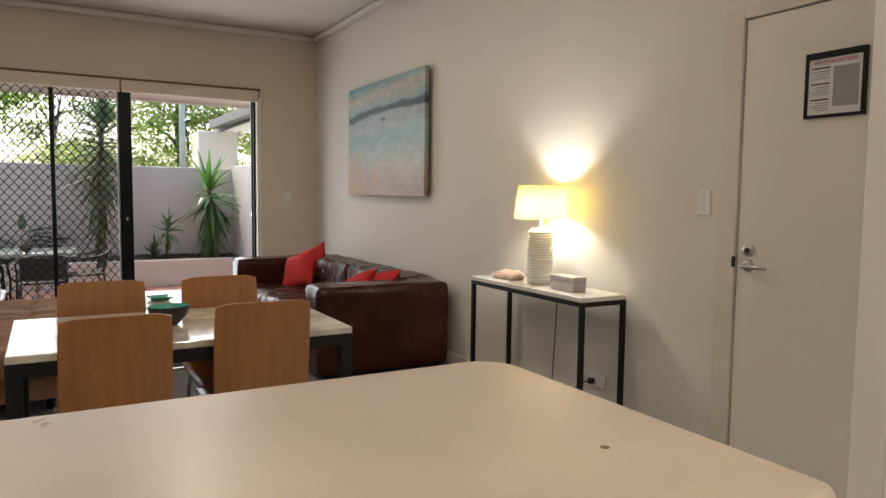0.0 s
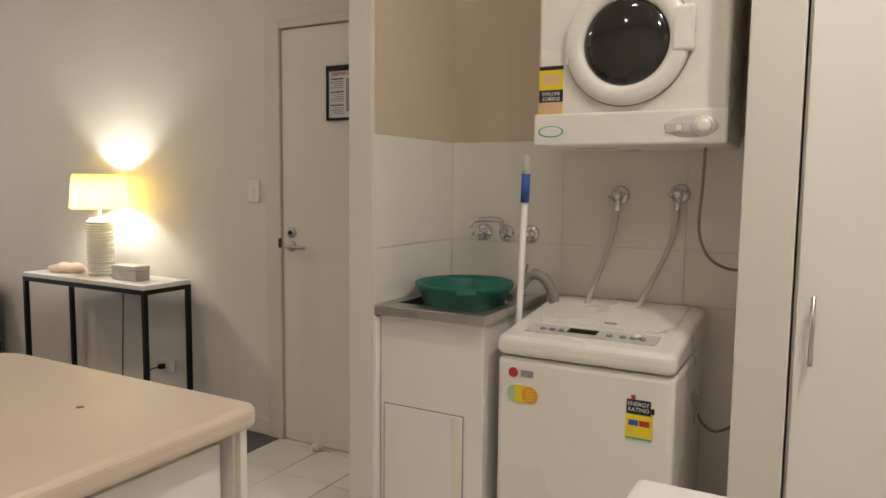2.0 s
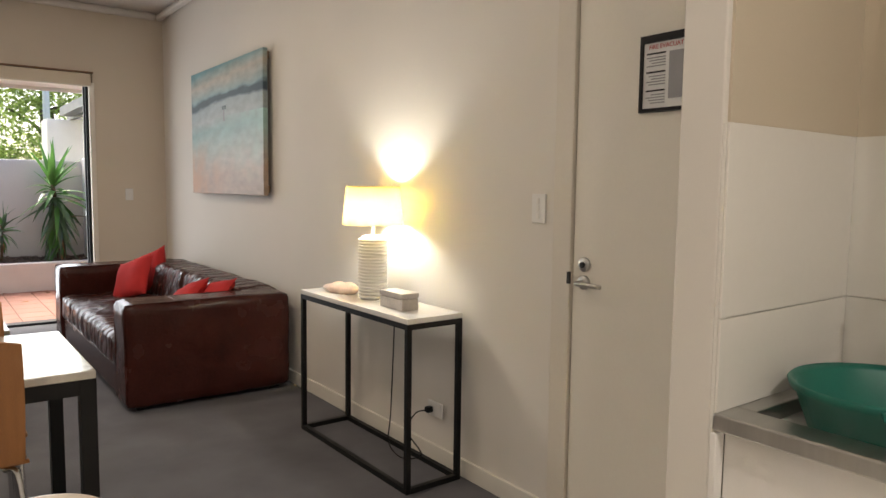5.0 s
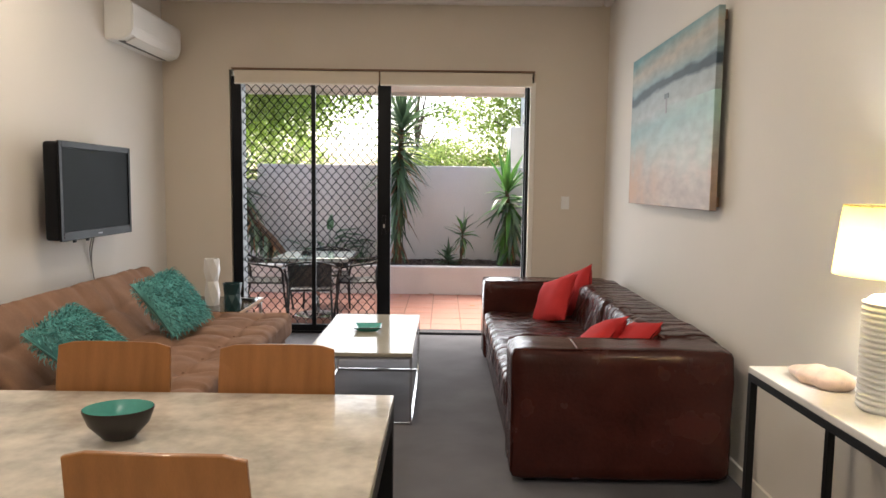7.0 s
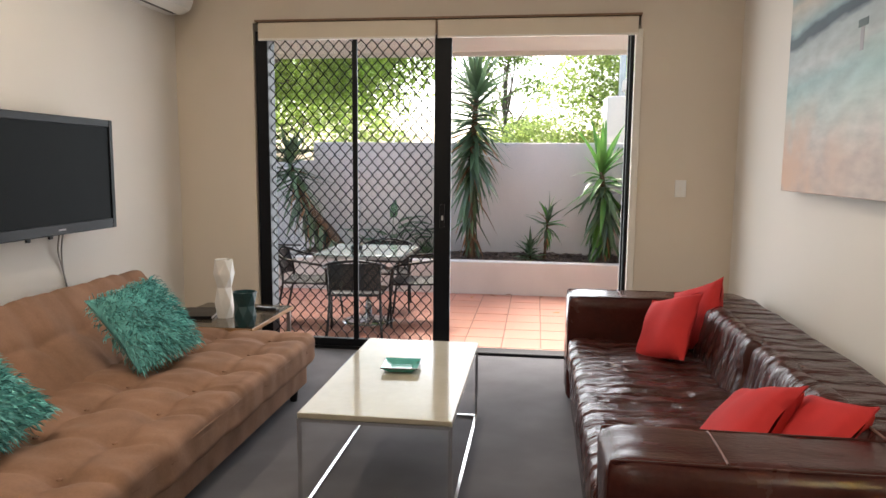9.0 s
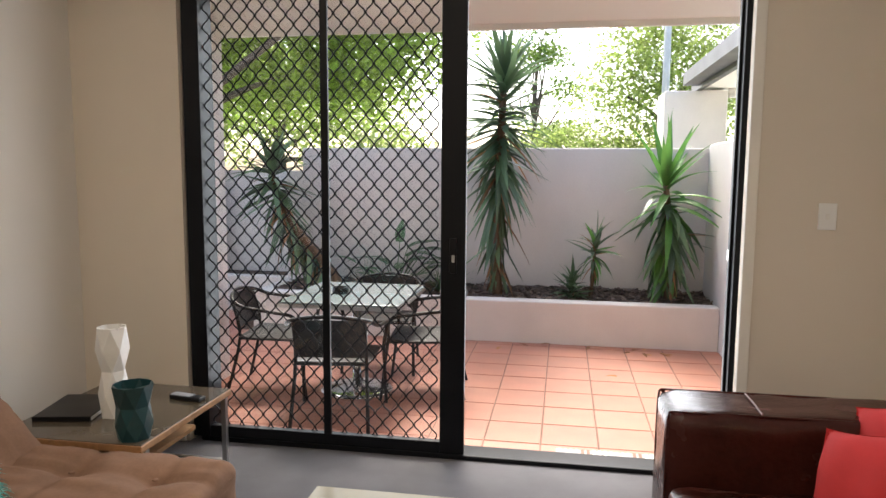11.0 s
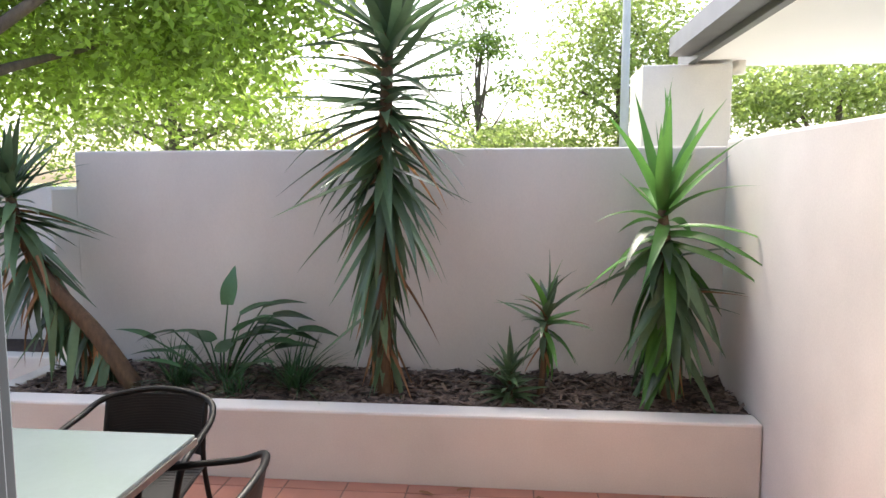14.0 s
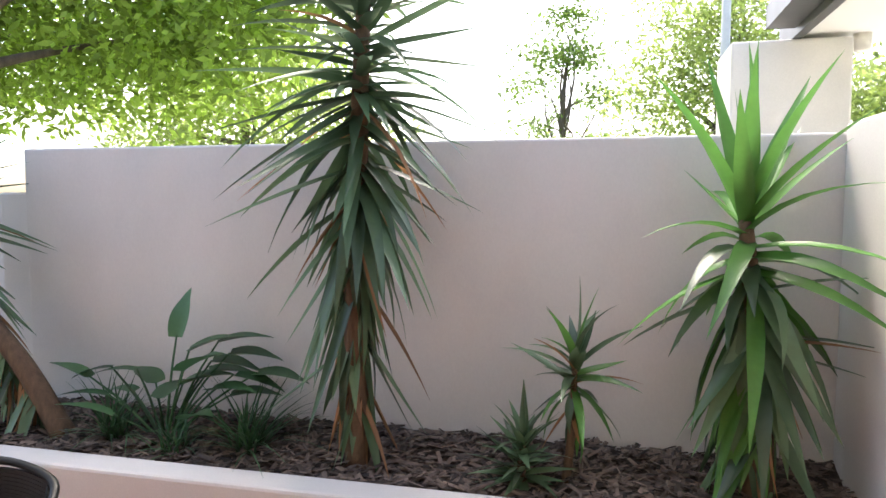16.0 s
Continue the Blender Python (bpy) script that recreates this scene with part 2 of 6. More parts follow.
def shade_material():
    m = bpy.data.materials.new("yellow_lampshade")
    m.use_nodes = True
    n, l = m.node_tree.nodes, m.node_tree.links
    b = n["Principled BSDF"]
    b.inputs["Base Color"].default_value = (0.84, 0.70, 0.32, 1)
    b.inputs["Roughness"].default_value = 0.9
    tl, mx = n.new("ShaderNodeBsdfTranslucent"), n.new("ShaderNodeMixShader")
    tl.inputs[0].default_value = (0.95, 0.82, 0.42, 1)
    w = n.new("ShaderNodeTexNoise"); w.inputs["Scale"].default_value = 300
    bp = n.new("ShaderNodeBump"); bp.inputs["Strength"].default_value = 0.2
    l.new(w.outputs[0], bp.inputs["Height"]); l.new(bp.outputs[0], b.inputs["Normal"])
    mx.inputs[0].default_value = 0.6
    l.new(b.outputs[0], mx.inputs[1]); l.new(tl.outputs[0], mx.inputs[2]); l.new(mx.outputs[0], n["Material Output"].inputs[0])
    return m


M["shade"] = shade_material()


def pleat(m, bands, depth):
    """Adds wandering creases across the seat to a leather."""
    n, l = m.node_tree.nodes, m.node_tree.links
    co, wv, bp = n.new("ShaderNodeTexCoord"), n.new("ShaderNodeTexWave"), n.new("ShaderNodeBump")
    wv.bands_direction = "Y"
    wv.inputs["Scale"].default_value = bands
    wv.inputs["Distortion"].default_value = 5.0
    wv.inputs["Detail"].default_value = 3.0
    wv.inputs["Detail Scale"].default_value = 1.6
    bp.inputs["Strength"].default_value, bp.inputs["Distance"].default_value = 0.75, depth
    l.new(co.outputs["Object"], wv.inputs[0])
    l.new(wv.outputs["Fac"], bp.inputs["Height"])
    old = n["Principled BSDF"].inputs["Normal"].links[0].from_node
    l.new(bp.outputs[0], old.inputs["Normal"])


pleat(M["creased"], 2.6, 0.022)
pleat(M["suede"], 1.4, 0.008)


def painting_material():
    """Abstract seascape: pale sky, dark headland band, aqua sea, sandy foreground. Object y along the width, z up, centred."""
    m = bpy.data.materials.new("seascape_paint")
    m.use_nodes = True
    n, l = m.node_tree.nodes, m.node_tree.links
    b = n["Principled BSDF"]
    co = n.new("ShaderNodeTexCoord"); sep = n.new("ShaderNodeSeparateXYZ")
    l.new(co.outputs["Object"], sep.inputs[0])
    no = n.new("ShaderNodeTexNoise"); no.inputs["Scale"].default_value, no.inputs["Detail"].default_value = 3.2, 8
    mp = n.new("ShaderNodeMapping"); mp.inputs["Scale"].default_value = (1, 0.7, 2.0)
    l.new(co.outputs["Object"], mp.inputs[0]); l.new(mp.outputs[0], no.inputs[0])
    # height plus a slope along the width plus wobble
    a1 = n.new("ShaderNodeMath"); a1.operation = "MULTIPLY_ADD"
    l.new(sep.outputs["Y"], a1.inputs[0]); a1.inputs[1].default_value = 0.03; l.new(sep.outputs["Z"], a1.inputs[2])
    a2 = n.new("ShaderNodeMath"); a2.operation = "MULTIPLY_ADD"
    l.new(no.outputs[0], a2.inputs[0]); a2.inputs[1].default_value = 0.13; l.new(a1.outputs[0], a2.inputs[2])
    mr = n.new("ShaderNodeMapRange"); mr.inputs[1].default_value, mr.inputs[2].default_value = -0.43, 0.575
    l.new(a2.outputs[0], mr.inputs[0])
    r = n.new("ShaderNodeValToRGB")
    stops = [(0.0, (0.42, 0.33, 0.27)), (0.14, (0.50, 0.38, 0.32)), (0.24, (0.50, 0.47, 0.44)), (0.36, (0.42, 0.52, 0.52)), (0.50, (0.28, 0.46, 0.50)),
             (0.60, (0.42, 0.50, 0.54)), (0.69, (0.36, 0.46, 0.52)), (0.715, (0.04, 0.08, 0.12)), (0.755, (0.05, 0.10, 0.14)), (0.775, (0.30, 0.46, 0.53)), (0.88, (0.58, 0.58, 0.54)), (1.0, (0.18, 0.40, 0.48))]
    e = r.color_ramp.elements
    while len(e) < len(stops):
        e.new(0.5)
    for el, (p, c) in zip(e, stops):
        el.position, el.color = p, (0.83 * c[0], 0.775 * c[1], 0.72 * c[2], 1)
    l.new(mr.outputs[0], r.inputs[0])
    n2 = n.new("ShaderNodeTexNoise"); n2.inputs["Scale"].default_value, n2.inputs["Detail"].default_value = 9, 10
    l.new(mp.outputs[0], n2.inputs[0])
    hs = n.new("ShaderNodeMix"); hs.data_type = "RGBA"; hs.blend_type = "OVERLAY"
    hs.inputs[0].default_value = 0.45
    l.new(r.outputs[0], hs.inputs[6]); l.new(n2.outputs[0], hs.inputs[7])
    col = hs.outputs[2]
    # peach sand low on the far side, pale aqua shallows on the near side
    for axis_from, axis_to, z_from, z_to, tint, amount in ((-0.1, 0.7, -0.05, -0.42, (0.50, 0.30, 0.19), 2.4), (0.25, -0.7, -0.45, 0.02, (0.36, 0.56, 0.50), 1.1)):
        ny = n.new("ShaderNodeMapRange"); ny.inputs[1].default_value, ny.inputs[2].default_value = axis_from, axis_to
        nz = n.new("ShaderNodeMapRange"); nz.inputs[1].default_value, nz.inputs[2].default_value = z_from, z_to
        l.new(sep.outputs["Y"], ny.inputs[0]); l.new(sep.outputs["Z"], nz.inputs[0])
        lim = n.new("ShaderNodeMath"); lim.operation = "LESS_THAN"; lim.inputs[1].default_value = 0.10
        l.new(sep.outputs["Z"], lim.inputs[0])
        pa = n.new("ShaderNodeTexNoise"); pa.inputs["Scale"].default_value, pa.inputs["Detail"].default_value = 4.0, 6
        l.new(co.outputs["Object"], pa.inputs[0])
        pr = n.new("ShaderNodeMapRange"); pr.inputs[1].default_value, pr.inputs[2].default_value, pr.inputs[4].default_value = 0.38, 0.72, amount
        l.new(pa.outputs[0], pr.inputs[0])
        fac = pr.outputs[0]
        for other in (ny.outputs[0], nz.outputs[0], lim.outputs[0]):
            mu = n.new("ShaderNodeMath"); mu.operation = "MULTIPLY"; mu.use_clamp = True
            l.new(fac, mu.inputs[0]); l.new(other, mu.inputs[1])
            fac = mu.outputs[0]
        mx = n.new("ShaderNodeMix"); mx.data_type = "RGBA"
        l.new(fac, mx.inputs[0]); l.new(col, mx.inputs[6]); mx.inputs[7].default_value = (*tint, 1)
        col = mx.outputs[2]
    l.new(col, b.inputs["Base Color"])
    b.inputs["Roughness"].default_value = 0.5
    bp = n.new("ShaderNodeBump"); bp.inputs["Strength"].default_value, bp.inputs["Distance"].default_value = 0.3, 0.003
    l.new(n2.outputs[0], bp.inputs["Height"]); l.new(bp.outputs[0], b.inputs["Normal"])
    return m


M["painting"] = painting_material()

# ---- builders ----
rng = random.Random(7)


def mesh_from(bm, name, material, smooth=False):
    me = bpy.data.meshes.new(name)
    bm.to_mesh(me)
    bm.free()
    if smooth:
        for p in me.polygons:
            p.use_smooth = True
    if material:
        me.materials.append(material)
    return me


def part(name, bm, material, parent=None, label="", smooth=False, at=None):
    me = bm if isinstance(bm, bpy.types.Mesh) else mesh_from(bm, name, material, smooth)
    ob = new(name, me)
    if parent:
        ob.parent = parent
    if at is not None:
        ob.matrix_basis = at
    return tagged(ob, label) if label else ob


def thing(name, label, category, at=None, group="", kind=""):
    ob = new(name)
    ob.empty_display_size = 0.1
    if at is not None:
        ob.matrix_basis = at
    return tagged(ob, label, category, group, kind)


def box(x0, x1, y0, y1, z0, z1, bevel=0.0, seg=2, bm=None):
    b = bmesh.new()
    bmesh.ops.create_cube(b, size=1)
    for v in b.verts:
        v.co = ((x0 + x1) / 2 + v.co.x * (x1 - x0), (y0 + y1) / 2 + v.co.y * (y1 - y0), (z0 + z1) / 2 + v.co.z * (z1 - z0))
    if bevel:
        bmesh.ops.bevel(b, geom=b.edges[:], offset=min(bevel, 0.49 * min(x1 - x0, y1 - y0, z1 - z0)), segments=seg, affect="EDGES", profile=0.5)
    return join(bm, b) if bm else b


def join(a, b):
    me = bpy.data.meshes.new("tmp")
    b.to_mesh(me)
    b.free()
    a.from_mesh(me)
    bpy.data.meshes.remove(me)
    return a


def lathe(profile, seg=24, closed=True):
    """Solid of revolution about z from (radius, height) pairs."""
    b = bmesh.new()
    rings = []
    for r, z in profile:
        rings.append([b.verts.new((r * math.cos(2 * math.pi * i / seg), r * math.sin(2 * math.pi * i / seg), z)) for i in range(seg)])
    for p, q in zip(rings, rings[1:]):
        for i in range(seg):
            b.faces.new((p[i], p[(i + 1) % seg], q[(i + 1) % seg], q[i]))
    if closed:
        b.faces.new(rings[0][::-1]); b.faces.new(rings[-1])
    return b


def tube(points, r, seg=8, bm=None, taper=1.0):
    """A round rod along points."""
    b = bm or bmesh.new()
    pts = [Vector(p) for p in points]
    rings = []
    side = None
    for i, p in enumerate(pts):
        d = (pts[min(i + 1, len(pts) - 1)] - pts[max(i - 1, 0)]).normalized()
        if side is None:
            side = d.orthogonal().normalized()
        side = (side - d * side.dot(d)).normalized()
        up = d.cross(side)
        k = r * (1 + (taper - 1) * i / max(1, len(pts) - 1))
        rings.append([b.verts.new(p + (side * math.cos(2 * math.pi * j / seg) + up * math.sin(2 * math.pi * j / seg)) * k) for j in range(seg)])
    for p, q in zip(rings, rings[1:]):
        for j in range(seg):
            b.faces.new((p[j], p[(j + 1) % seg], q[(j + 1) % seg], q[j]))
    b.faces.new(rings[0][::-1]); b.faces.new(rings[-1])
    return b


def curve_points(ctrl, n=8):
    """Catmull-Rom through the control points."""
    c = [Vector(p) for p in ctrl]
    c = [2 * c[0] - c[1]] + c + [2 * c[-1] - c[-2]]
    out = []
    for i in range(1, len(c) - 2):
        for k in range(n):
            t = k / n
            a, b_, d, e = c[i - 1], c[i], c[i + 1], c[i + 2]
            out.append(0.5 * ((2 * b_) + (d - a) * t + (2 * a - 5 * b_ + 4 * d - e) * t * t + (3 * b_ - a - 3 * d + e) * t ** 3))
    out.append(c[-2])
    return out


def softbox(x0, x1, y0, y1, z0, z1, bevel, amp=0.008, freq=5.0, cuts=10, dimples=None, seed=0):
    """An upholstered block: bevelled, finely divided and slightly uneven."""
    b = bmesh.new()
    bmesh.ops.create_cube(b, size=1)
    bmesh.ops.subdivide_edges(b, edges=b.edges[:], cuts=cuts, use_grid_fill=True)
    sx, sy, sz = (x1 - x0), (y1 - y0), (z1 - z0)
    for v in b.verts:
        p = Vector((v.co.x * sx, v.co.y * sy, v.co.z * sz))
        inner = Vector((max(-sx / 2 + bevel, min(sx / 2 - bevel, p.x)), max(-sy / 2 + bevel, min(sy / 2 - bevel, p.y)), max(-sz / 2 + bevel, min(sz / 2 - bevel, p.z))))
        d = p - inner
        if d.length > 1e-6:
            p = inner + d.normalized() * bevel
        w = p + Vector(((x0 + x1) / 2, (y0 + y1) / 2, (z0 + z1) / 2))
        nn = noise.noise(w * freq + Vector((seed, seed, 0))) + 0.5 * noise.noise(w * freq * 2.7)
        out = (p - inner).normalized() if (p - inner).length > 1e-6 else Vector((0, 0, 1 if v.co.z > 0 else -1))
        w += out * amp * nn
        if dimples and v.co.z > 0.1:
            w.z += dimples(w)
        v.co = w
    return b


def pillow(w, h, t, n=14, seed=0):
    """A scatter cushion lying in x-y, corners pointed."""
    b = bmesh.new()
    grids = []
    for s in (1, -1):
        g = []
        for i in range(n + 1):
            row = []
            for j in range(n + 1):
                u, v = 2 * i / n - 1, 2 * j / n - 1
                z = t / 2 * (max(0, 1 - abs(u) ** 2.6) * max(0, 1 - abs(v) ** 2.6)) ** 0.5
                k = 1 - 0.10 * (1 - v * v) * abs(u) ** 3
                k2 = 1 - 0.10 * (1 - u * u) * abs(v) ** 3
                p = Vector((u * w / 2 * k, v * h / 2 * k2, s * z))
                p.z += 0.010 * noise.noise(p * 9 + Vector((seed, 0, s)))
                row.append(b.verts.new(p))
            g.append(row)
        grids.append(g)
        for i in range(n):
            for j in range(n):
                f = (g[i][j], g[i + 1][j], g[i + 1][j + 1], g[i][j + 1])
                b.faces.new(f if s > 0 else f[::-1])
    bmesh.ops.remove_doubles(b, verts=b.verts[:], dist=0.0006)
    return b


def text_part(body, size, m, material, parent, name="lettering"):
    """Flat lettering in the built-in font as a mesh."""
    cu = bpy.data.curves.new(name, "FONT")
    cu.body, cu.size, cu.align_x, cu.align_y = body, size, "CENTER", "CENTER"
    cu.extrude = 0.0004
    tmp = bpy.data.objects.new(name, cu)
    scene.collection.objects.link(tmp)
    me = bpy.data.meshes.new_from_object(tmp.evaluated_get(bpy.context.evaluated_depsgraph_get()))
    bpy.data.objects.remove(tmp)
    bpy.data.curves.remove(cu)
    me.materials.clear()
    me.materials.append(material)
    ob = new(name, me)
    ob.parent = parent
    ob.matrix_basis = m
    return ob


def setting(name, bm, material, label, category, smooth=False):
    return tagged(part(name, bm, material, None, "", smooth), label, category, kind="structure")

XR, XL, YB, ZC, YS = 2.76, -1.15, 7.92, 3.03, -1.75
OUT = -0.03
# ---- structure: the flat ----
def skew(b):
    """The long east wall runs very slightly out of square."""
    for v in b.verts:
        v.co.x += 0.0125 * max(0, v.co.y - 2.36)
    return b


def walls():
    w = M["wall"]
    b = skew(box(XR, XR + 0.2, 2.36, YB + 0.25, 0, ZC))
    box(XR, XR + 0.2, YS - 0.2, 1.36, 0, ZC, bm=b)
    box(XR, XR + 0.2, 1.36, 2.36, 2.09, ZC, bm=b)
    setting("wall_east", b, w, "off-white painted plaster wall with a door opening", "wall")
    setting("wall_west", box(XL - 0.2, XL, YS - 0.2, YB + 0.25, 0, ZC), w, "cream painted plaster wall behind the television", "wall")
    setting("wall_south", box(XL, XR, YS - 0.2, YS, 0, ZC), w, "cream painted plaster kitchen wall", "wall")
    b = box(XL, -0.555, YB, YB + 0.25, 0, ZC)
    box(2.17, XR + 0.071, YB, YB + 0.25, 0, ZC, bm=b)
    box(-0.555, 2.17, YB, YB + 0.25, 2.385, ZC, bm=b)
    setting("wall_north", b, M["wall_north"], "beige painted wall round the patio door opening", "wall")
    setting("ceiling", box(XL - 0.2, XR + 0.2, YS - 0.2, YB + 0.25, ZC, ZC + 0.12), M["ceiling"], "plain pale painted plaster ceiling", "ceiling")
    b = box(XL, XL + 0.07, YS, YB, ZC - 0.07, ZC - 0.002, 0.03)
    join(b, skew(box(XR - 0.07, XR, 1.34, YB, ZC - 0.07, ZC - 0.002, 0.03)))
    box(XL + 0.07, XR, YB - 0.07, YB, ZC - 0.07, ZC - 0.002, 0.03, bm=b)
    setting("trim", b, M["ceiling"], "small coved plaster cornice along the ceiling", "cornice")
    # laundry nook
    setting("wall_nook_pier", box(2.03, XR, 1.235, 1.33, 0, ZC, 0.004), M["wall"], "cream painted partition end beside the laundry nook", "wall")
    setting("wall_nook_back", box(2.60, XR, 0.10, 1.235, 0, ZC), M["wall_beige"], "beige painted wall at the back of the laundry nook", "wall")
    setting("wall_nook_side", box(2.07, XR, -0.03, 0.10, 0, ZC, 0.004), M["wall"], "cream painted wall end beside the tall cupboard", "wall")
    setting("wall_nook_lining", box(2.045, 2.5995, 1.2285, 1.2345, 1.4735, ZC), M["wall_beige"], "beige painted lining above the nook tiles", "wall")
    # carpet and tiled kitchen floor
    setting("floor", box(XL - 0.2, XR + 0.2, 2.29, YB + 0.158, -0.12, 0.0), M["carpet"], "grey cut-pile carpet over the living room", "floor")
    b = skew(box(XR - 0.015, XR, 2.36, YB, 0.0, 0.085, 0.004))
    box(2.19, XR + 0.05, YB - 0.015, YB, 0, 0.085, 0.004, bm=b)
    box(XL, -0.575, YB - 0.015, YB, 0, 0.085, 0.004, bm=b)
    box(XL, XL + 0.015, 2.3, YB - 0.015, 0, 0.085, 0.004, bm=b)
    setting("baseboard", b, M["white"], "low white painted skirting board", "skirting board")


walls()


def entry_door():
    d = thing("door_1", "closed off-white flush entry door with lever handle", "door", kind="structure")
    part("leaf", box(2.752, 2.79, 1.44, 2.262, 0.008, 2.04, 0.002), M["white"], d)
    b = box(2.738, 2.80, 2.268, 2.36, 0, 2.09, 0.004)
    box(2.738, 2.80, 1.36, 1.434, 0, 2.09, 0.004, bm=b)
    box(2.738, 2.80, 1.434, 2.268, 2.046, 2.09, 0.004, bm=b)
    part("door_frame", b, M["jamb"], d)
    part("stop", box(2.80, 2.82, 1.36, 2.36, 0, 2.09), M["white"], d)
    hy = 2.205
    h = part("handle_rose", lathe([(0.027, 0), (0.027, 0.008), (0.022, 0.012)], 20), M["steel"], d, "brushed steel rose", True, pose(2.752, hy, 0.995, 0, -90, 0))
    part("lever", tube(curve_points([(0, 0, 0.0), (0, 0, 0.045), (0, -0.03, 0.055), (0, -0.12, 0.055)], 5), 0.009, 10), M["steel"], h, "brushed steel lever", True)
    k = part("lock_rose", lathe([(0.027, 0), (0.027, 0.008), (0.022, 0.012)], 20), M["steel"], d, "brushed steel lock", True, pose(2.752, hy, 1.062, 0, -90, 0))
    part("cylinder", lathe([(0.011, 0.012), (0.011, 0.02), (0.009, 0.022)], 12), M["inkblack"], k)
    part("strike", box(2.73, 2.742, 2.264, 2.275, 0.985, 1.03), M["inkblack"], d)


entry_door()


def door_sign():
    s = thing("notice_frame", "black framed printed notice hung on the entry door", "sign", pose(2.746, 1.86, 1.722))
    b = box(-0.012, 0.006, 0.105, 0.117, -0.125, 0.125)
    box(-0.012, 0.006, -0.117, -0.105, -0.125, 0.125, bm=b)
    box(-0.012, 0.006, -0.105, 0.105, 0.10, 0.125, bm=b)
    box(-0.012, 0.006, -0.105, 0.105, -0.125, -0.113, bm=b)
    part("frame", b, M["blackplastic"], s)
    part("sheet", box(-0.006, 0.004, -0.105, 0.105, -0.113, 0.10), M["paper"], s)
    rot = Matrix(((0, 0, -1, 0), (-1, 0, 0, 0), (0, 1, 0, 0), (0, 0, 0, 1)))
    text_part("FIRE EVACUATION", 0.020, Matrix.Translation((-0.0085, 0.0, 0.085)) @ rot, M["inkred"], s, "heading")
    for i, z in enumerate((0.062, 0.002, -0.058)):
        part("line", box(-0.0085, -0.006, 0.02, 0.092, z, z + 0.005), M["inkblack"], s)
        for j in range(4):
            part("line", box(-0.0085, -0.006, 0.02, 0.092 - 0.01 * ((i + j) % 3), z - 0.012 - j * 0.009, z - 0.009 - j * 0.009), M["inkgrey"], s)
    part("plan", box(-0.0085, -0.006, -0.09, 0.005, -0.085, 0.065), M["inkgrey"], s, "pale grey printed plan")


door_sign()


def plate(name, label, at, holes):
    """A wall plate in the y-z plane facing -x."""
    p = thing(name, label, "switch" if "switch" in name else "socket", at)
    part("plate", box(-0.009, 0, -0.037, 0.037, -0.058, 0.058, 0.003), M["acplastic"], p)
    for y, z in holes:
        part("rocker", box(-0.013, -0.009, y - 0.008, y + 0.008, z - 0.012, z + 0.012, 0.002), M["ceramic"], p)
    return p


plate("light_switch", "white plastic light switch plate on the wall", pose(XR, 2.455, 1.262), [(0, 0.03), (0, 0), (0, -0.03)])
sw = plate("light_switch", "white plastic light switch plate beside the patio door", pose(2.476, YB, 1.235, 0, 0, 90), [(0, 0.0)])
g = thing("power_socket", "white double power socket low on the wall", "socket", pose(XR, 3.13, 0.265))
part("plate", box(-0.009, 0, -0.058, 0.058, -0.037, 0.037, 0.003), M["acplastic"], g)
part("rocker", box(-0.012, -0.009, -0.04, -0.03, 0.012, 0.026), M["ceramic"], g)
pl = part("plug", box(-0.045, -0.009, 0.008, 0.04, -0.018, 0.012, 0.008, 3), M["blackplastic"], g, "black mains plug")
part("cord", tube(curve_points([(-0.045, 0.024, -0.003), (-0.09, 0.05, -0.02), (-0.10, 0.10, -0.12), (-0.10, -0.02, -0.20), (-0.12, 0.12, -0.255), (-0.08, 0.30, -0.24), (-0.03, 0.36, -0.1), (-0.025, 0.34, 0.35), (-0.03, 0.34, 0.50)], 8), 0.0035, 6), M["blackplastic"], pl)


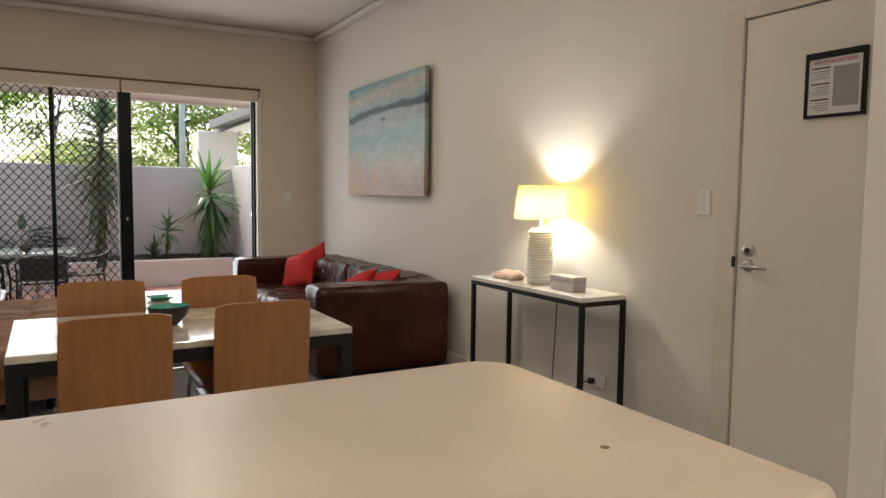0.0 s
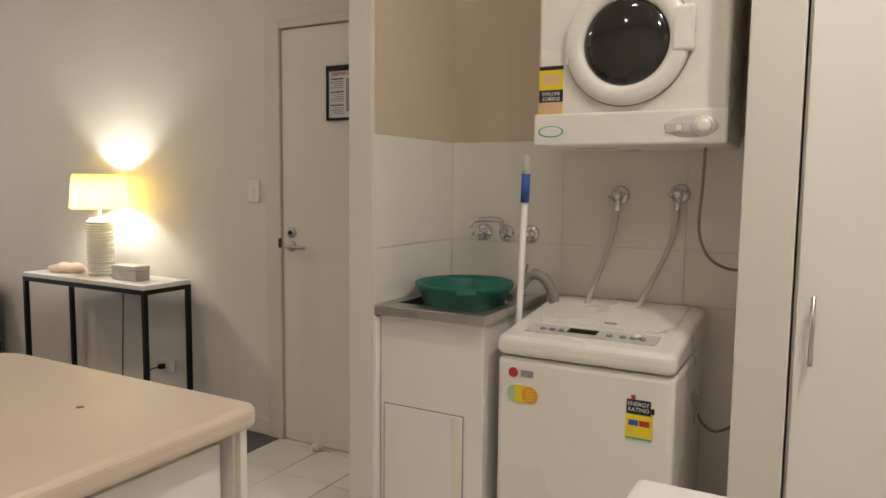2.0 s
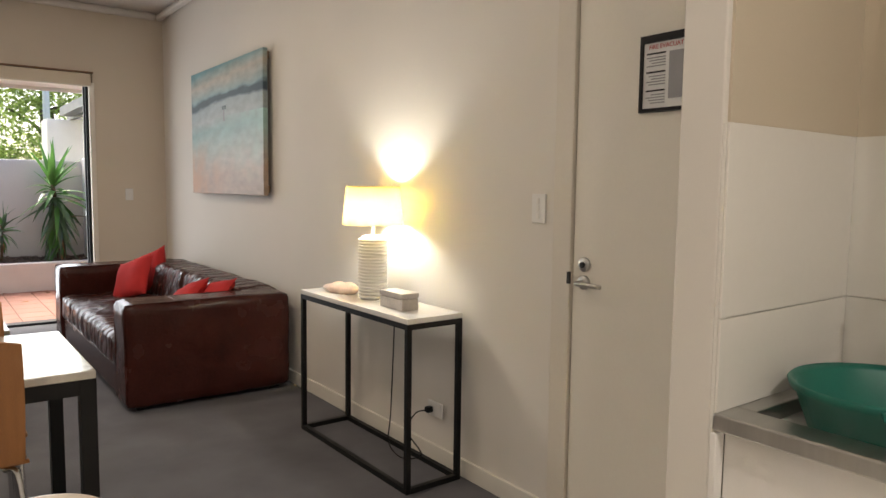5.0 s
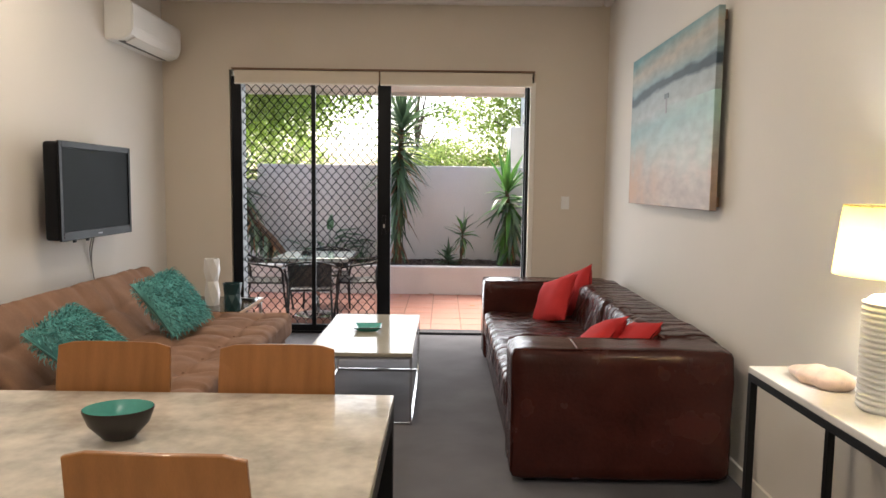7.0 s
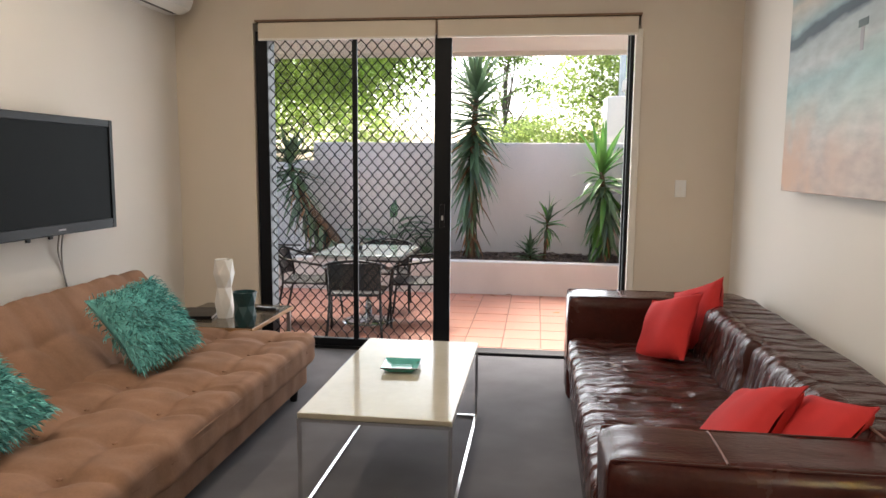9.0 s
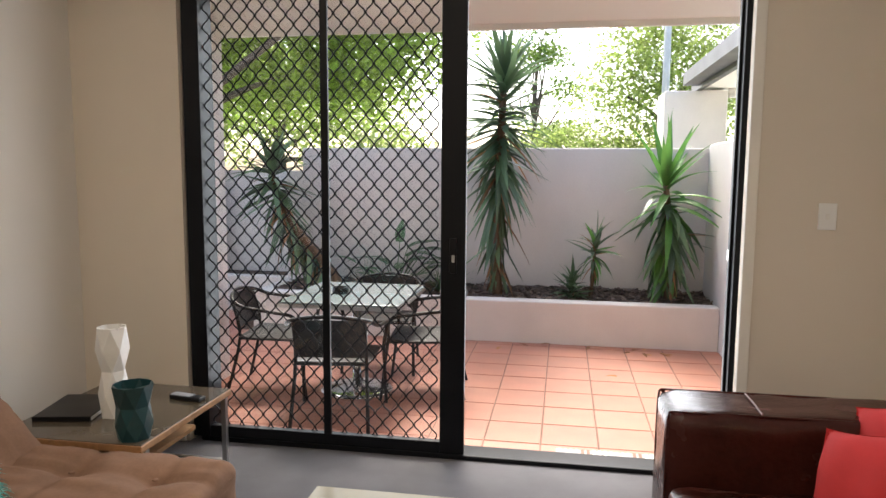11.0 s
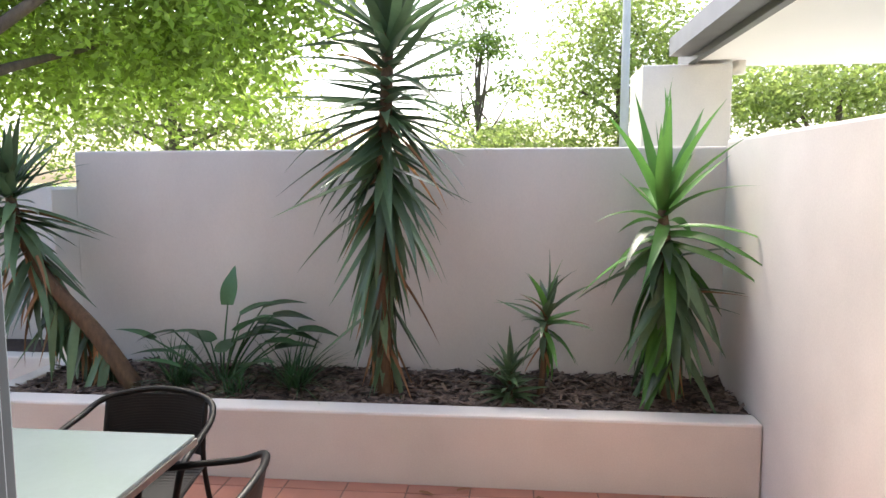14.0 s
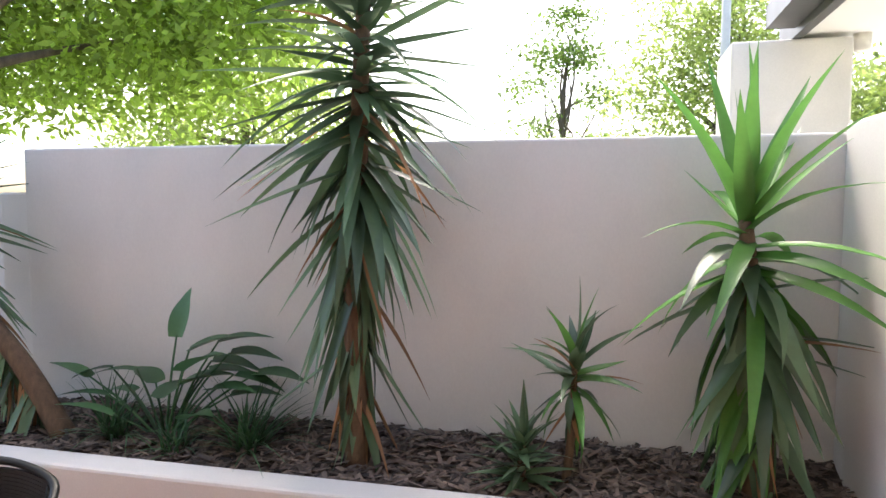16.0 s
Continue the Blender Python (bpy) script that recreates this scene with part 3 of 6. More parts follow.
def sliding_door():
    """Aluminium sliding door: meshed leaf closed over the fixed half, the other half open."""
    d = thing("door_2", "black aluminium sliding patio door standing half open", "sliding door", kind="structure")
    y0 = YB + 0.02
    k = M["black"]
    part("track", box(-0.50, 2.165, y0, y0 + 0.14, -0.01, 0.022, 0.003), k, d)
    part("head", box(-0.50, 2.165, y0, y0 + 0.14, 2.33, 2.38, 0.003), k, d)
    part("jamb", box(-0.545, -0.455, y0, y0 + 0.14, 0.022, 2.33, 0.003), k, d)
    j = part("jamb", box(2.112, 2.138, y0 + 0.012, y0 + 0.05, 0.022, 2.33, 0.003), k, d)
    part("jamb", box(2.10, 2.138, y0 + 0.056, y0 + 0.09, 0.022, 2.33, 0.003), k, d)
    part("jamb", box(2.112, 2.138, y0 + 0.096, y0 + 0.14, 0.022, 2.33, 0.003), k, d)
    part("reveal", box(2.139, 2.186, y0 - 0.032, y0 + 0.008, 0.0, 2.30, 0.003), M["white"], d, "narrow white painted reveal strip")
    part("sill", box(-0.50, 2.165, y0 + 0.1385, y0 + 0.165, -0.027, 0.010, 0.002), M["acplastic"], d, "pale metal outer sill")
    part("keeper", box(2.097, 2.10, y0 + 0.06, y0 + 0.085, 1.02, 1.07, 0.001), M["chrome"], j)
    part("stile", box(0.77, 0.892, y0 + 0.01, y0 + 0.035, 0.022, 2.33, 0.004), k, d, "broad black lock stile")
    part("stile", box(0.765, 0.84, y0 + 0.075, y0 + 0.115, 0.022, 2.33, 0.004), k, d)
    part("stile", box(0.172, 0.21, y0 + 0.004, y0 + 0.026, 0.08, 2.27, 0.003), k, d, "slim black mid stile")
    part("rail", box(-0.455, 0.77, y0 + 0.01, y0 + 0.05, 0.022, 0.08, 0.003), k, d)
    part("rail", box(-0.455, 0.77, y0 + 0.01, y0 + 0.05, 2.27, 2.33, 0.003), k, d)
    lock = part("lock", box(0.815, 0.85, y0 - 0.006, y0 + 0.01, 0.93, 1.10, 0.004), M["blackplastic"], d)
    part("latch", box(0.828, 0.842, y0 - 0.016, y0 - 0.006, 0.985, 1.02, 0.002), M["steel"], lock)
    pane = part("pane", box(-0.455, 0.765, y0 + 0.09, y0 + 0.096, 0.03, 2.33), M["glass"], d, "clear glass pane")
    pane.visible_shadow = False
    # expanded diamond grille: zigzag wires, each touching the next
    x0, x1, z0, z1, half, rise = -0.455, 0.79, 0.075, 2.275, 0.0403, 0.0965
    yg = y0 + 0.043
    steps = int((z1 - z0) / rise * 10)
    for k in range(int((x1 - x0) / half)):
        pts = []
        for i in range(steps + 1):
            z = z0 + (z1 - z0) * i / steps
            w = 2 / math.pi * math.asin(math.sin(2 * math.pi * (z - z0) / rise))
            w = math.tanh(1.75 * w) / math.tanh(1.75)
            pts.append((x0 + half * (k + 0.5) + (half / 2 - 0.0025) * w * (1 if k % 2 else -1), yg, z))
        part("grille_wire", tube(pts, 0.0039, 4), M["black"], d)
    return d


sliding_door()


def blinds():
    for a, b in ((-0.495, 0.785), (0.80, 2.15)):
        r = thing("roller_blind", "rolled-up cream fabric roller blind above the patio door", "blind", pose((a + b) / 2, YB + 0.01, 2.33), group="blinds over the patio door")
        w = (b - a) / 2
        part("fabric_roll", tube([(-w, -0.01, -0.005), (w, -0.01, -0.005)], 0.042, 16), M["blind"], r, "", True)
        part("valance", box(-w, w, -0.06, -0.052, -0.065, 0.045, 0.003), M["blind"], r)
        part("bottom_rail", box(-w, w, -0.062, -0.048, -0.078, -0.062, 0.004), M["white"], r)
    c = thing("blind_bracket", "small brown bracket between the two roller blinds", "bracket", pose(0.792, YB - 0.055, 2.33))
    part("clip", box(-0.005, 0.005, -0.006, 0.006, -0.05, 0.045, 0.002), M["wood"], c)
    t = thing("blind_pelmet", "thin dark timber strip over the roller blinds", "pelmet", pose(0.8, YB - 0.03, 2.385))
    part("strip", box(-1.315, 1.37, -0.035, 0.03, -0.006, 0.008, 0.002), M["wood"], t)


blinds()


def downlights():
    base = thing("downlight", "small round recessed ceiling downlight, lit", "downlight", pose(DOWNLIGHTS[0][0], DOWNLIGHTS[0][1], ZC), group="ceiling downlights")
    part("ring", lathe([(0.06, 0), (0.06, -0.006), (0.047, -0.012), (0.047, -0.004)], 24, False), M["chrome"], base, "chrome ring", True)
    part("bulb", lathe([(0.046, -0.003), (0.02, -0.006)], 20), M["bulbdisc"], base, "glowing lamp face")
    for x, y in DOWNLIGHTS[1:]:
        copy_thing(base, pose(x, y, ZC))


downlights()

# ---- kitchen end ----
def counter():
    c = thing("kitchen_counter", "cream laminate peninsula worktop with rounded edge", "worktop", pose(0, 0, 0))
    b = bmesh.new()
    pts = []
    x0, x1, y0, y1, r = XL + 0.01, 0.972, 0.735, 1.50, 0.09
    pts += [(x0, y0), (x1 - 0.03, y0)]
    for i in range(1, 6):
        a = -math.pi / 2 + i / 6 * math.pi / 2
        pts.append((x1 - 0.03 + 0.03 * math.cos(a), y0 + 0.03 + 0.03 * math.sin(a)))
    for i in range(9):
        a = i / 8 * math.pi / 2
        pts.append((x1 - r + r * math.cos(a), y1 - r + r * math.sin(a)))
    pts.append((x0, y1))
    f = b.faces.new([b.verts.new((x, y, 0.893)) for x, y in pts])
    ex = bmesh.ops.extrude_face_region(b, geom=[f])
    for v in ex["geom"]:
        if isinstance(v, bmesh.types.BMVert):
            v.co.z = 0.934
    bmesh.ops.recalc_face_normals(b, faces=b.faces[:])
    edges = [e for e in b.edges if abs(e.verts[0].co.z - e.verts[1].co.z) < 1e-4]
    bmesh.ops.bevel(b, geom=edges, offset=0.014, segments=4, affect="EDGES", profile=0.5)
    part("worktop", b, M["counter"], c, "", False)
    part("chip_mark", lathe([(0.007, 0.9343), (0.005, 0.935), (0.001, 0.9352)], 10), M["wood"], c, "small brown chip in the laminate", False, pose(0.80, 0.975, 0, 0, 0, 20))
    u = thing("counter_cabinet", "white laminate cabinet under the peninsula worktop", "cabinet", pose(0, 0, 0))
    part("body", box(XL + 0.01, 0.93, 0.80, 1.30, 0.0, 0.893, 0.002), M["laminate"], u)
    part("end_panel", box(0.933, 0.948, 0.765, 1.30, 0.0, 0.892, 0.002), M["laminate"], u)
    part("stile_strip", box(0.936, 0.952, 0.752, 0.765, 0, 0.892, 0.002), M["white"], u)
    for i, x in enumerate((-0.62, -0.10, 0.42)):
        part("cabinet_door", box(x, x + 0.50, 0.782, 0.80, 0.10, 0.87, 0.002), M["laminate"], u)


counter()


def tall_cupboard():
    c = thing("tall_cupboard", "tall white laminate cupboard with steel bar handles", "cupboard", pose(0, 0, 0))
    part("body", box(2.10, XR - 0.002, -1.20, -0.035, 0.0, 2.7, 0.002), M["laminate"], c)
    for a, b, hy in ((-0.60, -0.042, -0.08), (-1.195, -0.606, -0.66)):
        d = part("door", box(2.078, 2.098, a, b, 0.06, 2.68, 0.0025), M["laminate"], c)
        part("handle", tube([(2.048, hy, 0.862), (2.048, hy, 1.038)], 0.006, 10), M["steel"], d, "steel bar handle", True)
        for z in (0.885, 1.015):
            part("handle_post", tube([(2.048, hy, z), (2.079, hy, z)], 0.004, 8), M["steel"], d)


tall_cupboard()


def laundry_tub():
    t = thing("laundry_tub", "white laundry tub cabinet with stainless steel sink", "laundry tub", pose(0, 0, 0))
    c = part("body", box(2.06, 2.585, 0.83, 1.219, 0.0, 0.866, 0.004), M["laminate"], t)
    # Dark sheet behind the door, coloured for the shade in the gap around it.
    part("gap_shade", box(2.0575, 2.0605, 0.8965, 1.2035, 0.026, 0.559), M["inkgrey"], t, "thin dark sheet painting the shade round the tub door")
    part("door", box(2.055, 2.06, 0.90, 1.20, 0.03, 0.555, 0.003), M["laminate"], t)
    part("door_pull", box(2.052, 2.06, 0.905, 0.935, 0.03, 0.553, 0.003), M["white"], t)
    part("side_panel", box(2.03, 2.06, 1.218, 1.232, 0.0, 0.86, 0.003), M["laminate"], t)
    b = box(2.03, 2.11, 0.815, 1.228, 0.865, 0.90, 0.004)
    box(2.50, 2.598, 0.815, 1.228, 0.865, 0.90, 0.004, bm=b)
    box(2.11, 2.50, 0.815, 0.86, 0.865, 0.90, 0.004, bm=b)
    box(2.11, 2.50, 1.18, 1.228, 0.865, 0.90, 0.004, bm=b)
    part("rim", b, M["steel"], t, "stainless steel rim")
    b = box(2.11, 2.50, 0.86, 1.18, 0.70, 0.705)
    part("basin", b, M["steel"], t)


laundry_tub()


def wash_bowl():
    b = thing("wash_bowl", "round dark green plastic washing-up bowl in the sink", "bowl", pose(2.30, 1.02, 0.835) @ Matrix.Diagonal((0.9, 0.86, 1.05, 1)))
    part("bowl", lathe([(0.13, 0.0), (0.15, 0.01), (0.188, 0.10), (0.20, 0.105), (0.205, 0.118), (0.20, 0.122), (0.184, 0.112), (0.145, 0.02), (0.02, 0.012)], 40), M["greenplastic"], b, "", True)
    part("lip", box(-0.226, -0.196, -0.04, 0.04, 0.100, 0.116, 0.005), M["greenplastic"], b, "", False, pose(0, 0, 0, 0, 0, 30))
    part("lip", box(-0.226, -0.196, -0.04, 0.04, 0.100, 0.116, 0.005), M["greenplastic"], b, "", False, pose(0, 0, 0, 0, 0, 210))


wash_bowl()


def tap(y, z, hose=None, name="wall_tap"):
    """Cross-handled wall tap on the nook's back wall, facing -x."""
    t = thing(name, "chrome cross-handle wall tap over the tub" if not hose else "chrome washing machine tap with pale hose", "tap", pose(2.592, y, z), group="nook taps")
    part("flange", lathe([(0.034, 0), (0.034, 0.006), (0.022, 0.014)], 24), M["chrome"], t, "", True, pose(0, 0, 0, 0, -90, 0))
    part("spindle", lathe([(0.016, 0.01), (0.014, 0.04), (0.017, 0.045), (0.017, 0.062), (0.01, 0.068)], 20), M["chrome"], t, "", True, pose(0, 0, 0, 0, -90, 0))
    b = tube([(-0.055, -0.03, 0.006), (-0.055, 0.03, -0.006)], 0.0065, 8)
    tube([(-0.055, -0.006, -0.03), (-0.055, 0.006, 0.03)], 0.0065, 8, b)
    part("cross_handle", b, M["chrome"], t, "", True)
    if hose:
        part("outlet", tube([(-0.03, 0, -0.01), (-0.035, 0.004, -0.055)], 0.012, 12), M["chrome"], t, "", True)
        part("hose", tube(curve_points([(-0.035, 0.004, -0.05)] + hose, 8), 0.009, 10), M["palehose"], t, "pale grey hose", True)
    return t


tap(1.08, 1.121)
tap(0.883, 1.122)
tap(0.547, 1.275, [(-0.04, 0.01, -0.12), (-0.06, 0.04, -0.24), (-0.10, 0.075, -0.36), (-0.14, 0.085, -0.43)])
tap(0.342, 1.283, [(-0.04, 0.005, -0.10), (-0.05, 0.03, -0.20), (-0.08, 0.08, -0.32), (-0.13, 0.125, -0.43)])
sp = thing("wall_spout", "chrome swivel spout over the laundry tub", "tap", pose(2.592, 0.985, 1.121), group="nook taps")
part("flange", lathe([(0.032, 0), (0.032, 0.008), (0.02, 0.016)], 24), M["chrome"], sp, "", True, pose(0, 0, 0, 0, -90, 0))
part("spout", tube(curve_points([(-0.01, 0, 0), (-0.04, 0, 0.02), (-0.06, 0.005, 0.05), (-0.09, 0.04, 0.055), (-0.12, 0.085, 0.05), (-0.13, 0.10, 0.03)], 6), 0.011, 12), M["chrome"], sp, "", True)


def washing_machine():
    w = thing("washing_machine", "white top-loading washing machine with energy stickers", "washing machine", pose(2.335, 0.515, 0))
    part("body", box(-0.265, 0.255, -0.27, 0.27, 0.02, 0.775, 0.018, 3), M["enamel"], w)
    b = box(-0.275, 0.258, -0.272, 0.272, 0.78, 0.90, 0.022, 4)
    for v in b.verts:
        if v.co.z > 0.85:
            v.co.z -= 0.058 * (0.258 - v.co.x) / 0.533
    part("top_cover", b, M["enamel"], w)
    slope = pose(0, 0, 0.8755, 0, -6.2, 0)
    b = bmesh.new()
    lidp = [(-0.10, -0.19), (-0.10, 0.19), (-0.02, 0.225), (0.225, 0.225), (0.225, -0.225), (-0.02, -0.225)]
    f = b.faces.new([b.verts.new((x, y, -0.006)) for x, y in lidp])
    ex = bmesh.ops.extrude_face_region(b, geom=[f])
    for v in ex["geom"]:
        if isinstance(v, bmesh.types.BMVert):
            v.co.z = 0.003
    bmesh.ops.recalc_face_normals(b, faces=b.faces[:])
    bmesh.ops.bevel(b, geom=b.edges[:], offset=0.0035, segments=2, affect="EDGES")
    part("lid", b, M["enamel"], w, "white hinged lid", False, slope)
    part("lid_badge", box(-0.07, -0.055, -0.05, -0.01, 0.003, 0.0042), M["inkgrey"], w, "", False, slope)
    p = part("control_panel", box(-0.04, 0.04, -0.2, 0.2, -0.004, 0.002, 0.0015), M["greywhite"], w, "grey control panel with buttons", False, slope @ pose(-0.175, 0, -0.001))
    part("display", box(-0.018, 0.018, -0.02, 0.07, 0.004, 0.0055), M["screen"], p)
    for i, y in enumerate((-0.16, -0.13, -0.10, -0.06, 0.09, 0.12, 0.15)):
        part("button", lathe([(0.010, 0.004), (0.009, 0.008), (0.004, 0.009)], 12), M["inkgrey"], p, "", True, pose(-0.012, y, 0))
    part("dial", lathe([(0.016, 0.004), (0.014, 0.012), (0.004, 0.013)], 16), M["enamel"], p, "", True, pose(0.005, -0.14, 0))
    # stickers on the front
    fx = -0.2665
    part("badge", lathe([(0.016, 0), (0.0155, 0.001)], 20), M["inkred"], w, "round dark red badge", False, pose(fx, 0.215, 0.728, 0, -90, 0))
    part("badge_bar", box(fx - 0.001, fx + 0.002, 0.15, 0.19, 0.718, 0.738), M["inkgrey"], w)
    part("sticker", lathe([(0.027, 0), (0.026, 0.0012)], 24), M["palegreen"], w, "pale green end of a rating sticker", False, pose(fx, 0.208, 0.662, 0, -90, 0))
    part("sticker", box(fx - 0.0017, fx + 0.002, 0.165, 0.208, 0.635, 0.689), M["yellow"], w, "yellow middle of a rating sticker")
    part("sticker", lathe([(0.027, 0), (0.026, 0.0022)], 24), M["orange"], w, "orange end of a rating sticker", False, pose(fx, 0.160, 0.662, 0, -90, 0))
    for i in range(4):
        part("sticker_line", box(fx - 0.0028, fx, 0.145, 0.170, 0.645 + i * 0.010, 0.648 + i * 0.010), M["yellow"], w)
    part("cord", tube(curve_points([(0.19, -0.24, 0.60), (0.18, -0.285, 0.52), (0.17, -0.33, 0.50), (0.17, -0.385, 0.53)], 8), 0.005, 8), M["pvc"], w, "grey power cord", True)
    e = part("energy_label", box(fx - 0.001, fx + 0.002, -0.212, -0.136, 0.585, 0.657), M["yellow"], w, "torn yellow energy rating label")
    part("label_head", box(fx - 0.0015, fx + 0.002, -0.206, -0.138, 0.659, 0.700), M["inkblack"], w)
    part("label_scrap", box(fx - 0.0012, fx + 0.002, -0.216, -0.207, 0.664, 0.680), M["inkblack"], w)
    part("label_scrap", box(fx - 0.0012, fx + 0.002, -0.162, -0.150, 0.701, 0.713), M["inkred"], w)
    rot = Matrix(((0, 0, -1, 0), (-1, 0, 0, 0), (0, 1, 0, 0), (0, 0, 0, 1)))
    text_part("ENERGY\nRATING", 0.0165, Matrix.Translation((fx - 0.002, -0.172, 0.6795)) @ rot, M["paper"], w)
    part("label_block", box(fx - 0.002, fx, -0.172, -0.145, 0.625, 0.641), M["inkblue"], e)
    part("label_block", box(fx - 0.002, fx, -0.204, -0.175, 0.625, 0.641), M["inkred"], e)
    part("label_block", box(fx - 0.002, fx, -0.210, -0.138, 0.585, 0.590), M["greentint"], e)
    for y in (-0.22, 0.22):
        for x in (-0.2, 0.2):
            part("foot", lathe([(0.025, 0), (0.025, 0.015), (0.018, 0.022)], 12), M["blackplastic"], w, "", False, pose(x, y, 0))


washing_machine()


def dryer():
    d = thing("clothes_dryer", "white wall-hung clothes dryer with round glass door", "dryer", pose(2.405, 0.445, 1.43))
    part("body", box(-0.185, 0.19, -0.285, 0.285, 0.0, 0.82, 0.015, 3), M["enamel"], d)
    b = box(-0.205, -0.185, -0.288, 0.288, 0.0, 0.10, 0.008, 3)
    part("control_strip", b, M["enamel"], d)
    rot = pose(-0.186, 0.006, 0.302, 0, -90, 0)
    # Grey disc wider than the ring, its dark colour stands for shade between them.
    part("gap_shade", lathe([(0.188, 0.0), (0.188, 0.003), (0.18, 0.004)], 56), M["inkgrey"], d, "dark disc painting the shade round the dryer door", True, rot)
    part("door_ring", lathe([(0.184, 0), (0.184, 0.014), (0.178, 0.022), (0.150, 0.026), (0.134, 0.024), (0.127, 0.014), (0.126, 0.004)], 56, False), M["enamel"], d, "white round door ring", True, rot)
    part("window", lathe([(0.128, 0.010), (0.120, 0.017), (0.088, 0.026), (0.045, 0.031), (0.01, 0.032)], 48), M["dryerglass"], d, "smoked glass window", True, rot)
    part("hinge_cover", box(-0.206, -0.186, 0.166, 0.190, 0.245, 0.355, 0.006), M["enamel"], d)
    part("door_grip", box(-0.215, -0.186, -0.190, -0.128, 0.262, 0.392, 0.010, 3), M["enamel"], d, "moulded white door grip")
    part("panel_recess", lathe([(0.075, 0), (0.072, 0.0015)], 32), M["greywhite"], d, "", True, pose(-0.205, -0.190, 0.050, 0, -90, 0) @ Matrix.Diagonal((0.42, 1, 1, 1)))
    kn = part("dial_recess", lathe([(0.03, 0), (0.028, 0.004)], 24), M["acplastic"], d, "", True, pose(-0.205, -0.225, 0.05, 0, -90, 0))
    part("dial", lathe([(0.024, 0.003), (0.02, 0.016), (0.008, 0.018)], 24), M["enamel"], kn, "white timer dial", True)
    part("slider", box(-0.210, -0.205, -0.19, -0.12, 0.032, 0.062, 0.003), M["greywhite"], d)
    part("slider_knob", box(-0.215, -0.210, -0.165, -0.15, 0.038, 0.054, 0.002), M["enamel"], d)
    bad = part("badge", lathe([(0.042, 0), (0.041, 0.0015)], 28), M["greentint"], d, "oval green and white badge", False, pose(-0.205, 0.23, 0.045, 0, -90, 0) @ Matrix.Diagonal((0.42, 1, 1, 1)))
    part("badge_face", lathe([(0.036, 0.0015), (0.035, 0.0022)], 28), M["paper"], bad)
    fx = -0.1855
    part("energy_label", box(fx - 0.001, fx + 0.002, 0.20, 0.278, 0.10, 0.25), M["yellow"], d, "yellow energy rating label hung upside down")
    part("label_head", box(fx - 0.0018, fx + 0.002, 0.20, 0.278, 0.138, 0.176), M["inkblack"], d)
    part("label_top", box(fx - 0.0018, fx + 0.002, 0.20, 0.278, 0.238, 0.25), M["inkblack"], d)
    part("label_arch", lathe([(0.039, 0), (0.0385, 0.0015)], 24), M["peach"], d, "", False, pose(fx, 0.239, 0.132, 0, -90, 0))
    part("label_block", box(fx - 0.0018, fx + 0.002, 0.213, 0.265, 0.195, 0.222), M["peach"], d)
    rot = Matrix(((0, 0, -1, 0), (1, 0, 0, 0), (0, -1, 0, 0), (0, 0, 0, 1)))
    text_part("ENERGY\nRATING", 0.016, Matrix.Translation((fx - 0.0022, 0.239, 0.157)) @ rot, M["paper"], d)
    part("cord", tube(curve_points([(0.02, -0.20, 0.002), (0.03, -0.195, -0.12), (0.06, -0.185, -0.26), (0.09, -0.21, -0.345), (0.11, -0.265, -0.385), (0.12, -0.335, -0.39)], 8), 0.005, 8), M["pvc"], d, "hanging grey power cord", True)
    part("bracket", box(0.10, 0.193, -0.29, 0.29, 0.80, 0.86, 0.004), M["steel"], d)


dryer()
bs = thing("broom_handle", "white broom handle with a blue band beside the washer", "broom", pose(2.25, 0.80, 0.0))
part("pole", tube([(0.0, 0.015, 0.0), (0.0, -0.026, 1.35)], 0.011, 12), M["ceramic"], bs, "", True)
part("grip", tube([(0.0, -0.0228, 1.25), (0.0, -0.0257, 1.345)], 0.0145, 12), M["inkblue"], bs, "blue grip band", True)
part("tip", tube([(0.0, -0.026, 1.35), (0.0, -0.0276, 1.405)], 0.013, 12, None, 0.75), M["ceramic"], bs, "", True)
dh = thing("drain_hose", "grey ribbed drain hose hooked over the tub", "hose", pose(2.46, 0.80, 0.90))
part("hose", tube(curve_points([(-0.01, 0.09, -0.04), (-0.01, 0.07, 0.03), (0, 0.03, 0.08), (0, -0.015, 0.075), (0.005, -0.045, 0.03), (0.01, -0.06, -0.05), (0.01, -0.06, -0.2)], 8), 0.018, 12), M["pvc"], dh, "", True)
part("hook", tube(curve_points([(0, 0.0, 0.10), (0, 0.02, 0.102), (0, 0.05, 0.085), (0, 0.045, 0.12)], 5), 0.004, 6), M["pvc"], dh)
bn = thing("laundry_bin", "white plastic lidded bin beside the washing machine", "bin", pose(1.30, 0.07, 0))
part("bin_body", box(-0.115, 0.115, -0.12, 0.12, 0.0, 0.71, 0.02, 3), M["acplastic"], bn)
part("bin_lid", box(-0.125, 0.125, -0.13, 0.13, 0.712, 0.75, 0.015, 3), M["acplastic"], bn)
ds = thing("door_stop", "small white rubber door stop on the floor", "door stop", pose(2.70, 2.02, 0.006))
part("stopper", lathe([(0.022, 0), (0.024, 0.02), (0.016, 0.035), (0.004, 0.04)], 16), M["ceramic"], ds, "", True)

